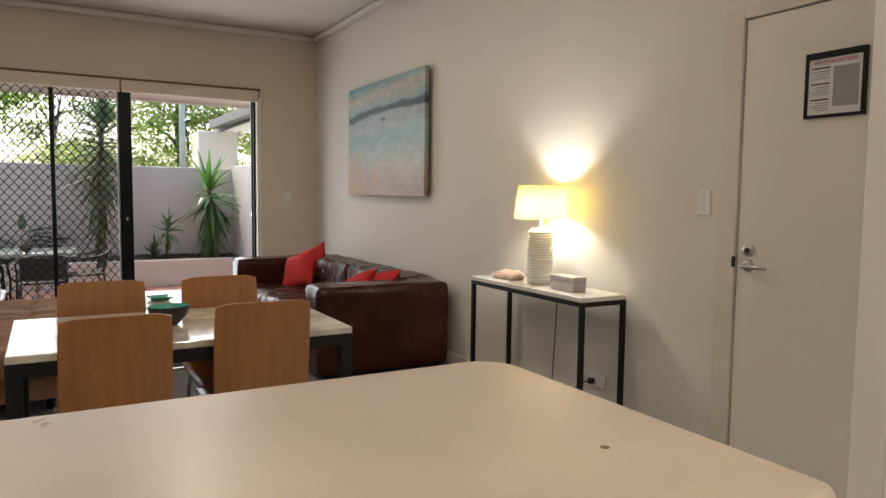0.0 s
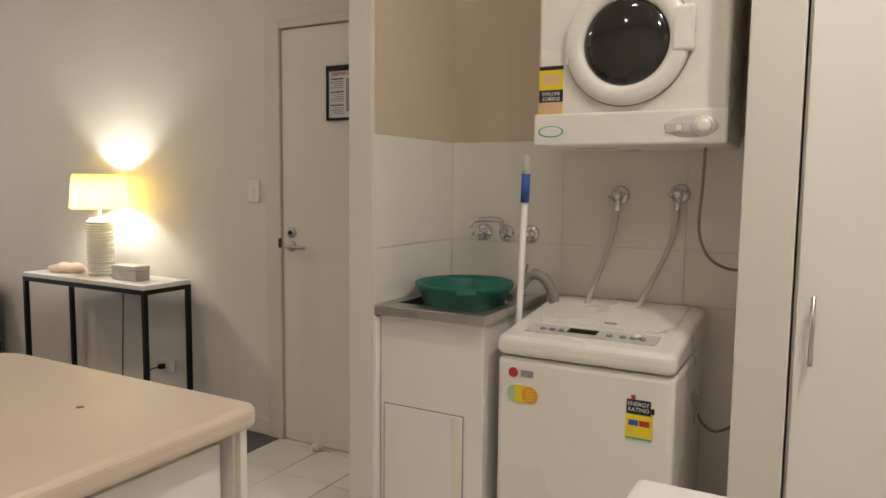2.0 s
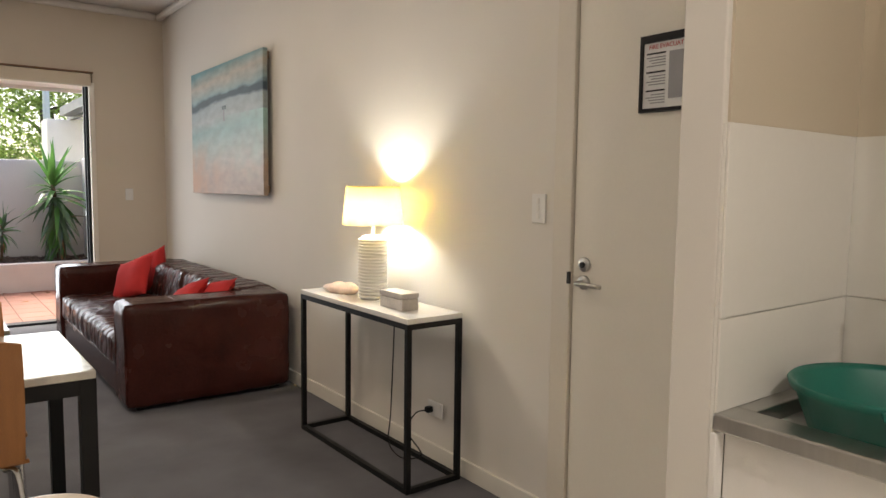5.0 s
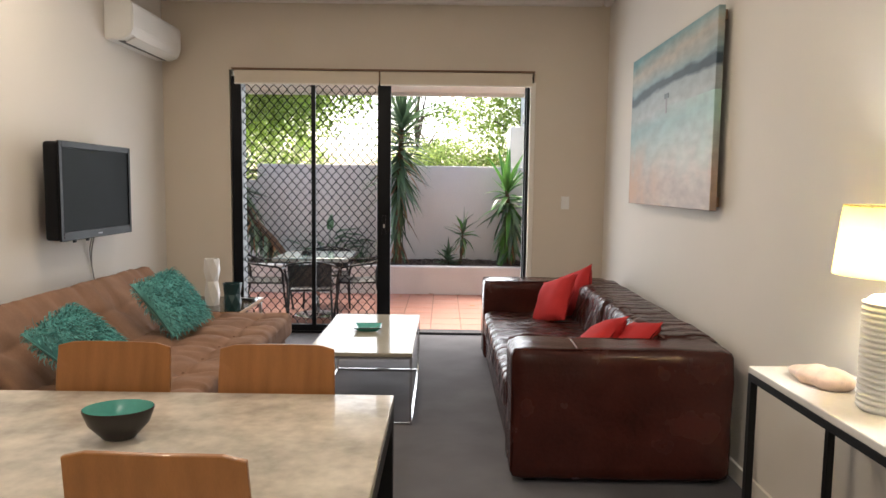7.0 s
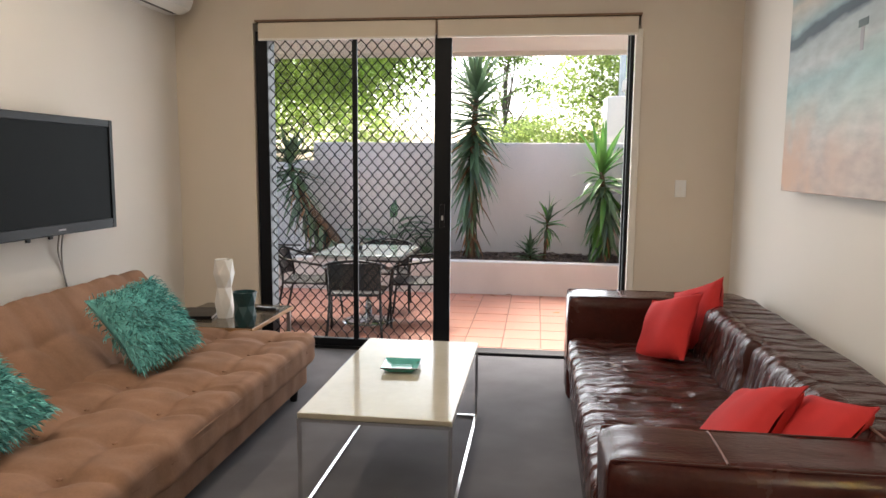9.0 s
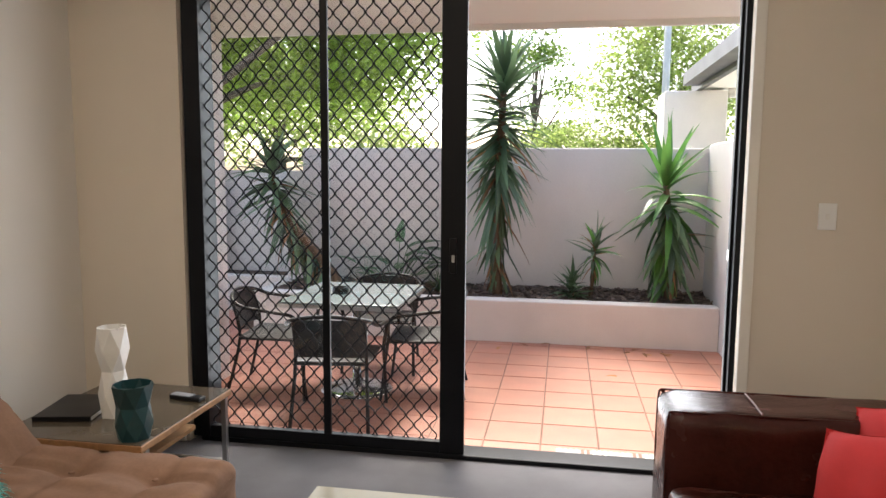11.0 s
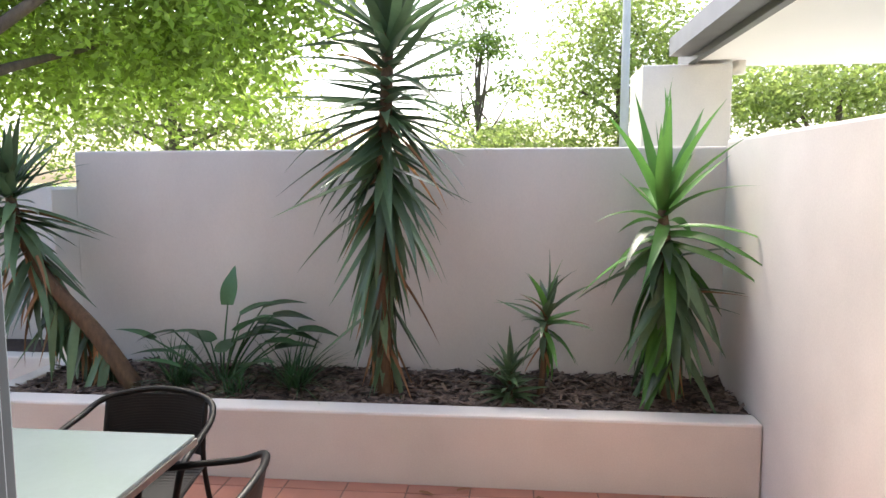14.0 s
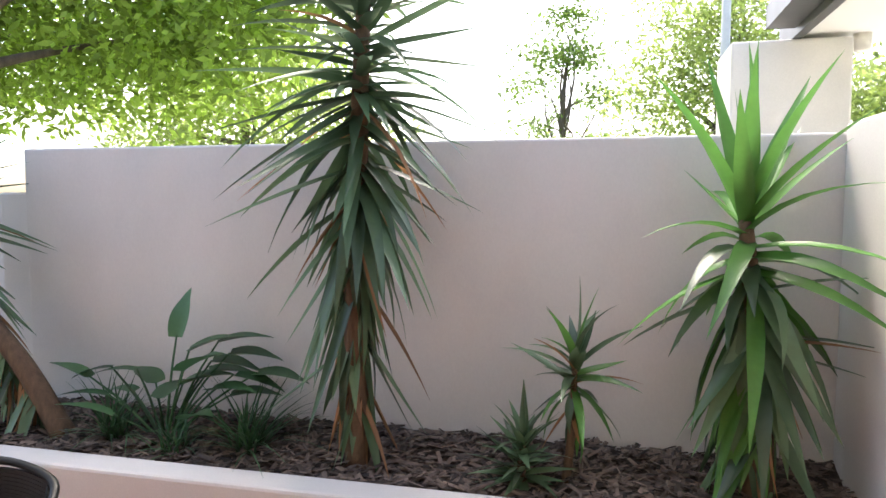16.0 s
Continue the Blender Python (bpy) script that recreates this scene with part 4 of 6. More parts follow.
# ---- dining and living ----
def frame_table(name, label, cat, at, lx, ly, h, top_t, bar, top_mat, bar_mat, bottom=True, over=0.0, bevel=0.004):
    t = thing(name, label, cat, at)
    part("tabletop", box(-lx / 2, lx / 2, -ly / 2, ly / 2, h - top_t, h, bevel, 2), top_mat, t)
    a, b_ = lx / 2 - over, ly / 2 - over
    for sx in (-1, 1):
        for sy in (-1, 1):
            x, y = sx * (a - bar / 2), sy * (b_ - bar / 2)
            part("leg", box(x - bar / 2, x + bar / 2, y - bar / 2, y + bar / 2, 0, h - top_t, 0.001, 1), bar_mat, t)
    for z in ([bar / 2] if bottom else []) + [h - top_t - bar / 2]:
        for s in (-1, 1):
            part("rail", box(-a + bar, a - bar, s * (b_ - bar / 2) - bar / 2, s * (b_ - bar / 2) + bar / 2, z - bar / 2, z + bar / 2), bar_mat, t)
            part("rail", box(s * (a - bar / 2) - bar / 2, s * (a - bar / 2) + bar / 2, -b_ + bar, b_ - bar, z - bar / 2, z + bar / 2), bar_mat, t)
    return t


frame_table("console_table", "slim console table, white top on black steel frame", "table", pose(2.582, 3.42, 0), 0.30, 1.04, 0.778, 0.025, 0.024, M["whitetop"], M["blackmetal"])
frame_table("dining_table", "rectangular dining table with cream stone top, black steel legs", "table", pose(0.612, 3.337, 0), 1.24, 0.762, 0.727, 0.028, 0.05, M["marble"], M["blackmetal"], False)
frame_table("coffee_table", "glossy pale coffee table on a thin steel frame", "coffee table", pose(0.905, 6.09, 0), 0.61, 1.19, 0.422, 0.022, 0.014, M["gloss_top"], M["chrome"])


def table_lamp():
    t = thing("table_lamp", "lit table lamp, ribbed white base and yellow shade", "lamp", pose(2.605, 3.47, 0.778))
    prof = [(0.062, 0)]
    for i in range(19):
        z = 0.006 + i * 0.0158
        prof += [(0.073, z + 0.003), (0.074, z + 0.008), (0.073, z + 0.0115), (0.064, z + 0.0135), (0.064, z + 0.0155)]
    prof += [(0.05, 0.318), (0.02, 0.322)]
    part("base", lathe(prof, 40), M["ceramic"], t, "stacked ribbed white ceramic base", True)
    part("stem", tube([(0, 0, 0.32), (0, 0, 0.43)], 0.009, 10), M["ceramic"], t, "", True)
    part("shade", lathe([(0.152, 0.375), (0.134, 0.565), (0.1325, 0.565), (0.1505, 0.375)], 48, False), M["shade"], t, "yellow fabric drum shade", True)
    part("shade_ring", tube([(0.133 * math.cos(a), 0.133 * math.sin(a), 0.56) for a in [i * math.pi / 12 for i in range(25)]], 0.002, 5), M["chrome"], t)
    part("bulb", lathe([(0.012, 0.43), (0.014, 0.438), (0.013, 0.44)], 14), M["ceramic"], t)


table_lamp()
bx = thing("stone_box", "small marbled stone trinket box on the console", "box", pose(2.565, 3.17, 0.778))
part("box_body", box(-0.045, 0.045, -0.095, 0.095, 0.0, 0.052, 0.003), M["stonebox"], bx)
part("box_lid", box(-0.047, 0.047, -0.097, 0.097, 0.054, 0.078, 0.003), M["stonebox"], bx)
sh = thing("sea_shell", "large pale pink sea shell lying on the console", "shell", pose(2.56, 3.73, 0.778, 0, 0, 20))
b = bmesh.new()
bmesh.ops.create_uvsphere(b, u_segments=24, v_segments=12, radius=1)
for v in b.verts:
    p = v.co.copy()
    tw = 1 + 0.18 * math.sin(9 * p.y) * (1 - abs(p.y))
    v.co = (p.x * 0.06 * tw * (1 - 0.35 * p.y), p.y * 0.115, max(-0.002, 0.022 + p.z * 0.034 * tw * (1 - 0.3 * p.y)))
part("shell", b, M["shell"], sh, "", True)


def painting():
    p = thing("canvas_painting", "large unframed canvas painting of a pale beach", "painting", pose(2.752, 5.945, 1.778, 0, 0, -0.7))
    part("canvas", box(-0.018, 0.018, -0.815, 0.815, -0.51, 0.51, 0.004, 2), M["painting"], p)
    part("painted_dab", box(-0.0195, -0.017, -0.03, 0.0, 0.06, 0.15, 0.0008), M["inkgrey"], p, "small dark dab of paint")
    part("painted_dab", box(-0.0196, -0.017, -0.06, 0.025, 0.15, 0.18, 0.0008), M["teal"], p, "small dark dab of paint")
    part("stretcher", box(0.018, 0.034, -0.80, 0.80, 0.44, 0.49), M["wood"], p)
    part("stretcher", box(0.018, 0.034, -0.80, 0.80, -0.49, -0.44), M["wood"], p)


painting()


def dining_chair():
    """Bent-ply chair facing +y, back at -y."""
    c = thing("dining_chair", "honey varnished bent-plywood dining chair on chrome legs", "chair", group="chairs round the dining table")
    b = bmesh.new()
    n, k = 10, 8
    prof = []
    for i in range(n + 1):
        u = i / n
        z = 0.46 + 0.378 * u
        prof.append((z, -0.02 - 0.05 * u))
    grid = []
    for z, y in prof:
        row = []
        for j in range(k + 1):
            v = 2 * j / k - 1
            half = 0.178 + 0.004 * math.sin((z - 0.46) * 8)
            zz = z
            if z > 0.8:
                zz = z - 0.012 * abs(v) ** 8
            row.append(b.verts.new((v * half, y - 0.010 * (1 - v * v), zz)))
        grid.append(row)
    for i in range(n):
        for j in range(k):
            b.faces.new((grid[i][j], grid[i][j + 1], grid[i + 1][j + 1], grid[i + 1][j]))
    bmesh.ops.recalc_face_normals(b, faces=b.faces[:])
    bmesh.ops.solidify(b, geom=b.faces[:], thickness=0.012)
    bo = [e for e in b.edges if e.calc_face_angle(0) > 1.2]
    bmesh.ops.bevel(b, geom=bo, offset=0.002, segments=1, affect="EDGES")
    part("backrest", b, M["ply"], c, "", False)
    b = bmesh.new()
    grid = []
    for i in range(n + 1):
        u = i / n
        y = -0.02 + 0.40 * u
        z = 0.445 + 0.02 * (1 - u) ** 6 - 0.02 * u ** 5 - 0.008 * math.sin(math.pi * u)
        grid.append([b.verts.new(((2 * j / k - 1) * 0.19, y, z - 0.006 * (1 - (2 * j / k - 1) ** 2))) for j in range(k + 1)])
    for i in range(n):
        for j in range(k):
            b.faces.new((grid[i][j], grid[i][j + 1], grid[i + 1][j + 1], grid[i + 1][j]))
    bmesh.ops.recalc_face_normals(b, faces=b.faces[:])
    bmesh.ops.solidify(b, geom=b.faces[:], thickness=0.012)
    part("seat", b, M["ply"], c, "", True)
    for sx in (-1, 1):
        part("leg", tube(curve_points([(sx * 0.13, 0.30, 0.42), (sx * 0.165, 0.33, 0.38), (sx * 0.185, 0.36, 0.0)], 6), 0.010, 10), M["chrome"], c, "chrome leg", True)
        part("leg", tube(curve_points([(sx * 0.13, 0.06, 0.42), (sx * 0.165, 0.02, 0.38), (sx * 0.185, -0.04, 0.0)], 6), 0.010, 10), M["chrome"], c, "chrome leg", True)
        part("side_rail", tube([(sx * 0.13, 0.05, 0.42), (sx * 0.13, 0.31, 0.42)], 0.010, 10), M["chrome"], c, "", True)
    return c


ch = dining_chair()
TALL = Matrix.Diagonal((1, 1, 1.02, 1))
ch.matrix_basis = pose(0.328, 2.955, 0, 0, 0, 1) @ TALL
copy_thing(ch, pose(0.84, 2.95, 0, 0, 0, -2) @ TALL)
copy_thing(ch, pose(0.338, 3.695, 0, 0, 0, 179) @ TALL)
copy_thing(ch, pose(0.862, 3.685, 0, 0, 0, 182) @ TALL)
bw = thing("serving_bowl", "oval dark ceramic bowl with turquoise glazed inside", "bowl", pose(0.56, 3.32, 0.727, 0, 0, 12) @ Matrix.Diagonal((0.87, 0.68, 0.92, 1)))
part("outer", lathe([(0.035, 0.0), (0.045, 0.004), (0.085, 0.045), (0.10, 0.085), (0.098, 0.088)], 36, False), M["bowlout"], bw, "", True)
part("glaze", lathe([(0.098, 0.0885), (0.086, 0.062), (0.06, 0.03), (0.02, 0.02)][::-1], 36, False), M["aqua"], bw, "turquoise glaze", True)
def leather_sofa():
    s = thing("leather_sofa", "oxblood leather three-seat sofa, boxy arms, worn seams", "sofa", pose(0, 0, 0))
    x0, x1, y0, y1 = 1.70, 2.735, 4.70, 7.24
    L = M["leather"]
    part("base", softbox(x0 + 0.02, x1 - 0.02, y0 + 0.02, y1 - 0.02, 0.03, 0.24, 0.03, 0.006, 4, 12), L, s, "", True)
    part("arm", softbox(x0, x1 - 0.01, y0, y0 + 0.29, 0.02, 0.645, 0.045, 0.010, 4, 16, seed=1), L, s, "", True)
    part("arm", softbox(x0, x1 - 0.01, y1 - 0.29, y1, 0.02, 0.645, 0.045, 0.010, 4, 16, seed=2), L, s, "", True)
    part("backrest", softbox(x1 - 0.29, x1, y0 + 0.20, y1 - 0.20, 0.10, 0.66, 0.05, 0.010, 4, 18, seed=3), M["creased"], s, "", True)
    for i in range(2):
        a = y0 + 0.29 + i * 0.98
        part("seat_cushion", softbox(x0 + 0.0, x1 - 0.25, a, a + 0.98, 0.22, 0.415, 0.05, 0.016, 5, 18, seed=5 + i), M["creased"], s, "creased seat cushion", True)
    for i in range(2):
        a = y0 + 0.31 + i * 0.96
        b = softbox(-0.06, 0.06, a, a + 0.95, -0.16, 0.16, 0.06, 0.014, 5, 14, seed=8 + i)
        part("back_cushion", b, M["creased"], s, "", True, pose(x1 - 0.31, 0, 0.51, 0, 14, 0))
    for ya, yb in ((y0 + 0.004, y0 + 0.286), (y1 - 0.286, y1 - 0.004)):
        part("piping", tube(curve_points([(x0 + 0.30, ya + 0.03, 0.643), (x0 + 0.30, (ya + yb) / 2, 0.646), (x0 + 0.30, yb - 0.03, 0.643)], 5), 0.0035, 6), M["seam"], s, "worn pale seam")
        for y in (ya + 0.02, yb - 0.02):
            part("piping", tube(curve_points([(x0 + 0.005, y, 0.06), (x0 + 0.005, y, 0.58), (x0 + 0.025, y, 0.632), (x0 + 0.08, y, 0.640), (x1 - 0.3, y, 0.640)], 6), 0.004, 6), M["leather"], s)
    part("piping", tube([(x1 - 0.27, y0 + 0.25, 0.652), (x1 - 0.27, y1 - 0.25, 0.652)], 0.004, 6), M["seam"], s, "worn pale seam")
    for x in (x0 + 0.1, x1 - 0.1):
        for y in (y0 + 0.1, y1 - 0.1):
            part("foot", box(x - 0.03, x + 0.03, y - 0.03, y + 0.03, 0, 0.05), M["blackplastic"], s)


leather_sofa()


def cushion(name, label, at, w, h, t, material, seed, shag=False):
    c = thing(name, label, "cushion", at)
    cov = part("cover", pillow(w, h, t, 16, seed), M[material], c, "", True)
    part("seam", tube([(-w / 2 * 0.98, -h / 2 * 0.9, 0), (-w / 2 * 0.93, 0, 0), (-w / 2 * 0.98, h / 2 * 0.9, 0)], 0.003, 5), M[material], c)
    if shag:
        r = random.Random(seed)
        vs, fs = [], []
        for i in range(2600):
            u, v = r.uniform(-0.97, 0.97), r.uniform(-0.97, 0.97)
            z = t / 2 * (max(0, 1 - abs(u) ** 2.6) * max(0, 1 - abs(v) ** 2.6)) ** 0.5
            s = 1 if r.random() < 0.75 else -1
            p = Vector((u * w / 2 * 0.97, v * h / 2 * 0.97, s * z))
            d = Vector((u * 0.5 + r.uniform(-.6, .6), v * 0.5 - 0.35 + r.uniform(-.6, .6), s * r.uniform(0.25, 0.8))).normalized()
            ln = r.uniform(0.03, 0.06)
            side = d.cross(Vector((r.uniform(-1, 1), r.uniform(-1, 1), 0.3))).normalized() * 0.0026
            q = p + d * ln * 0.6
            e = q + (d + Vector((0, -0.8, -0.5 * s))).normalized() * ln * 0.5
            k = len(vs)
            vs += [p - side, p + side, q + side, q - side, e]
            fs += [(k, k + 1, k + 2, k + 3), (k + 3, k + 2, k + 4)]
        me = bpy.data.meshes.new("shag_pile")
        me.from_pydata(vs, [], fs)
        me.materials.append(M["shag"])
        tagged(part("shag_pile", me, None, c, "long ribbon-like turquoise pile"), kind="stuff")
    return c


def stand(x, y, z, lean, yaw, roll=0):
    """Pose of a cushion standing on its lower edge, leaning back."""
    return pose(x, y, z, 0, 0, yaw) @ pose(0, 0, 0, lean, 0, 0) @ pose(0, 0, 0, 0, 0, roll)


RG = "red cushions on the leather sofa"
for i, m in enumerate((stand(2.19, 6.62, 0.555, 60, -68, 20), stand(2.37, 6.80, 0.58, 70, -66, 24), stand(2.20, 5.33, 0.52, 46, -95, 28), stand(2.345, 5.17, 0.535, 52, -92, 14))):
    tagged(cushion("red_cushion", "plain red cotton scatter cushion leaning on the sofa", m, 0.38, 0.38, 0.13, "red", 20 + i), group=RG)


def futon():
    f = thing("sofa_bed", "brown suede click-clack sofa bed with button tufting", "sofa bed", pose(0, 0, 0))
    y0, y1 = 4.74, 6.93
    rows = [y0 + 0.2 + i * 0.3 for i in range(7)]

    def dim(xs):
        def fn(w):
            d = 0
            for x in xs:
                for y in rows:
                    q = ((w.x - x) ** 2 + (w.y - y) ** 2) / 0.006
                    if q < 9:
                        d -= 0.032 * math.exp(-q)
                d -= 0.012 * math.exp(-((w.x - x) / 0.025) ** 2)
            for y in rows:
                d -= 0.009 * 1.7 * math.exp(-((w.y - y) / 0.020) ** 2)
            d += 0.009 * noise.noise(Vector((w.x * 5, w.y * 18, 3)))
            return d
        return fn
    S = M["suede"]
    part("seat", softbox(-0.60, 0.22, y0, y1, 0.20, 0.385, 0.05, 0.010, 5, 110, dim((-0.32, 0.0)), 3), S, f, "tufted seat mattress", True)
    b = softbox(-0.31, 0.31, y0, y1, -0.075, 0.075, 0.05, 0.008, 5, 80, dim((-0.05,)), 4)
    part("backrest", b, S, f, "tufted reclined backrest", True, pose(-0.75, 0, 0.475, 0, 47, 0))
    part("base_frame", box(-0.62, 0.17, y0 + 0.05, y1 - 0.05, 0.08, 0.205, 0.01), S, f)
    part("seam", tube([(0.216, y0 + 0.05, 0.335), (0.216, y1 - 0.05, 0.335)], 0.004, 6), S, f)
    for x in (-0.55, 0.12):
        for y in (y0 + 0.15, y1 - 0.15):
            part("foot", lathe([(0.022, 0), (0.028, 0.08)], 14), M["blackplastic"], f, "", False, pose(x, y, 0))
    for x in (-0.32, 0.0):
        for y in rows:
            part("button", lathe([(0.011, 0), (0.009, 0.004), (0.003, 0.006)], 10), S, f, "", True, pose(x, y, 0.362))


futon()
TG = "shaggy cushions on the sofa bed"
tagged(cushion("shaggy_cushion", "square turquoise shaggy cushion leaning on the sofa bed", stand(-0.42, 6.17, 0.585, 50, 72, 8), 0.44, 0.44, 0.13, "shag", 31, True), group=TG)
tagged(cushion("shaggy_cushion", "square turquoise shaggy cushion leaning on the sofa bed", stand(-0.44, 5.05, 0.55, 42, 80, 14), 0.44, 0.44, 0.13, "shag", 32, True), group=TG)


def television():
    t = thing("television", "flat black television on a wall bracket, switched off", "television", pose(-0.965, 6.312, 1.312) @ Matrix.Diagonal((1, 0.94, 1, 1)))
    part("body", box(-0.095, -0.002, -0.505, 0.505, -0.305, 0.305, 0.02, 3), M["black"], t)
    b = box(-0.002, 0.012, -0.51, -0.475, -0.31, 0.31, 0.004)
    box(-0.002, 0.012, 0.475, 0.51, -0.31, 0.31, 0.004, bm=b)
    box(-0.002, 0.012, -0.475, 0.475, 0.27, 0.31, 0.004, bm=b)
    box(-0.002, 0.012, -0.475, 0.475, -0.31, -0.255, 0.004, bm=b)
    part("bezel", b, M["black"], t, "glossy black bezel")
    part("screen", box(-0.001, 0.004, -0.475, 0.475, -0.255, 0.27), M["screen"], t)
    part("badge", box(0.012, 0.0135, -0.03, 0.03, -0.288, -0.28), M["inkgrey"], t)
    part("bracket", box(-0.183, -0.095, -0.2, 0.2, -0.15, 0.15, 0.005), M["blackmetal"], t)
    for y in (-0.12, 0.06):
        part("bracket_arm", box(-0.12, -0.105, y, y + 0.03, -0.345, -0.2, 0.004), M["blackmetal"], t)
    for o in (0.0, 0.03):
        part("cable", tube(curve_points([(-0.12, 0.17 + o, -0.30), (-0.16, 0.20 + o, -0.42), (-0.175, 0.26, -0.56), (-0.17, 0.31, -0.75), (-0.16, 0.33, -0.9)], 6), 0.0045, 6), M["pvc"], t)


television()


def air_conditioner():
    a = thing("air_conditioner", "white wall-mounted split air conditioner near the ceiling", "air conditioner", pose(XL, 7.33, 2.425) @ Matrix.Diagonal((1, 1.13, 1, 1)))
    b = bmesh.new()
    prof = [(0, 0.0), (0.13, 0.0), (0.19, 0.03), (0.215, 0.09), (0.215, 0.26), (0.19, 0.285), (0, 0.29)]
    f = b.faces.new([b.verts.new((x, -0.42, z)) for x, z in prof])
    ex = bmesh.ops.extrude_face_region(b, geom=[f])
    for v in ex["geom"]:
        if isinstance(v, bmesh.types.BMVert):
            v.co.y = 0.42
    bmesh.ops.recalc_face_normals(b, faces=b.faces[:])
    bmesh.ops.bevel(b, geom=b.edges[:], offset=0.008, segments=2, affect="EDGES")
    part("housing", b, M["acplastic"], a)
    part("louvre", box(-0.04, 0.04, -0.36, 0.36, -0.004, 0.004, 0.002), M["ceramic"], a, "", False, pose(0.165, 0, 0.01, 0, -28, 0))
    part("outlet_slot", box(0.08, 0.13, -0.37, 0.37, -0.003, 0.001), M["blackplastic"], a)


air_conditioner()


def side_table():
    t = thing("side_table", "low dark wood side table beside the sofa bed", "side table", pose(-0.54, 7.40, -0.13))
    part("tabletop", box(-0.32, 0.33, -0.42, 0.31, 0.470, 0.497, 0.003), M["plyedge"], t, "brown timber top")
    part("glass_top", box(-0.315, 0.325, -0.415, 0.305, 0.497, 0.50, 0.001), M["sidetop"], t, "dark glossy table surface")
    for y in (-0.36, 0.285):
        for x in (-0.30, 0.305):
            part("leg", box(x - 0.012, x + 0.012, y - 0.012, y + 0.012, 0.13, 0.47, 0.002), M["steel"], t, "grey steel leg")
        part("foot_rail", box(-0.288, 0.293, y - 0.012, y + 0.012, 0.13, 0.154, 0.002), M["steel"], t)
    part("shelf", box(-0.285, 0.16, -0.34, 0.27, 0.30, 0.32), M["plyedge"], t)


side_table()


def faceted(profile, seg, twist):
    b = bmesh.new()
    rings = []
    for i, (r, z) in enumerate(profile):
        rings.append([b.verts.new((r * math.cos(2 * math.pi * (j + twist * i) / seg), r * math.sin(2 * math.pi * (j + twist * i) / seg), z)) for j in range(seg)])
    for p, q in zip(rings, rings[1:]):
        for j in range(seg):
            b.faces.new((p[j], p[(j + 1) % seg], q[j])); b.faces.new((p[(j + 1) % seg], q[(j + 1) % seg], q[j]))
    b.faces.new(rings[0][::-1]); b.faces.new(rings[-1])
    return b


v1 = thing("tall_vase", "tall white faceted ceramic vase on the side table", "vase", pose(-0.52, 7.27, 0.37))
part("vase", faceted([(0.055, 0), (0.064, 0.10), (0.050, 0.20), (0.068, 0.29), (0.062, 0.385), (0.057, 0.387), (0.05, 0.32)], 6, 0.5), M["ceramic"], v1)
v2 = thing("short_vase", "short dark teal faceted vase on the side table", "vase", pose(-0.29, 7.06, 0.37))
part("vase", faceted([(0.062, 0), (0.072, 0.06), (0.064, 0.13), (0.078, 0.215), (0.072, 0.217), (0.06, 0.15)], 7, 0.5), M["teal"], v2)
rc = thing("remote_control", "black and grey remote control on the side table", "remote control", pose(-0.33, 7.52, 0.37, 0, 0, 80))
part("remote_body", box(-0.025, 0.025, -0.085, 0.085, 0, 0.02, 0.006), M["blackplastic"], rc)
part("keypad", box(-0.02, 0.02, -0.03, 0.078, 0.02, 0.022), M["inkgrey"], rc)
bk = thing("folder", "closed dark grey information folder on the side table", "folder", pose(-0.72, 7.30, 0.37, 0, 0, 12))
part("cover", box(-0.12, 0.12, -0.15, 0.15, 0, 0.022, 0.003), M["blackplastic"], bk)
part("pages", box(-0.115, 0.122, -0.145, 0.145, 0.004, 0.018), M["paper"], bk)
tr = thing("square_dish", "square turquoise glazed dish with dark rim", "dish", pose(0.89, 6.13, 0.422, 0, 0, 4))
b = lathe([(0.075, 0.0), (0.098, 0.014), (0.122, 0.026), (0.119, 0.029), (0.095, 0.017), (0.07, 0.008)], 4, True)
part("dish", b, M["aqua"], tr, "", False, pose(0, 0, 0, 0, 0, 45))
part("rim", tube([(0.122 * math.cos(a), 0.122 * math.sin(a), 0.027) for a in [math.pi / 2 * i for i in range(5)]], 0.003, 5), M["bowlout"], tr, "dark rim", False, pose(0, 0, 0, 0, 0, 45))

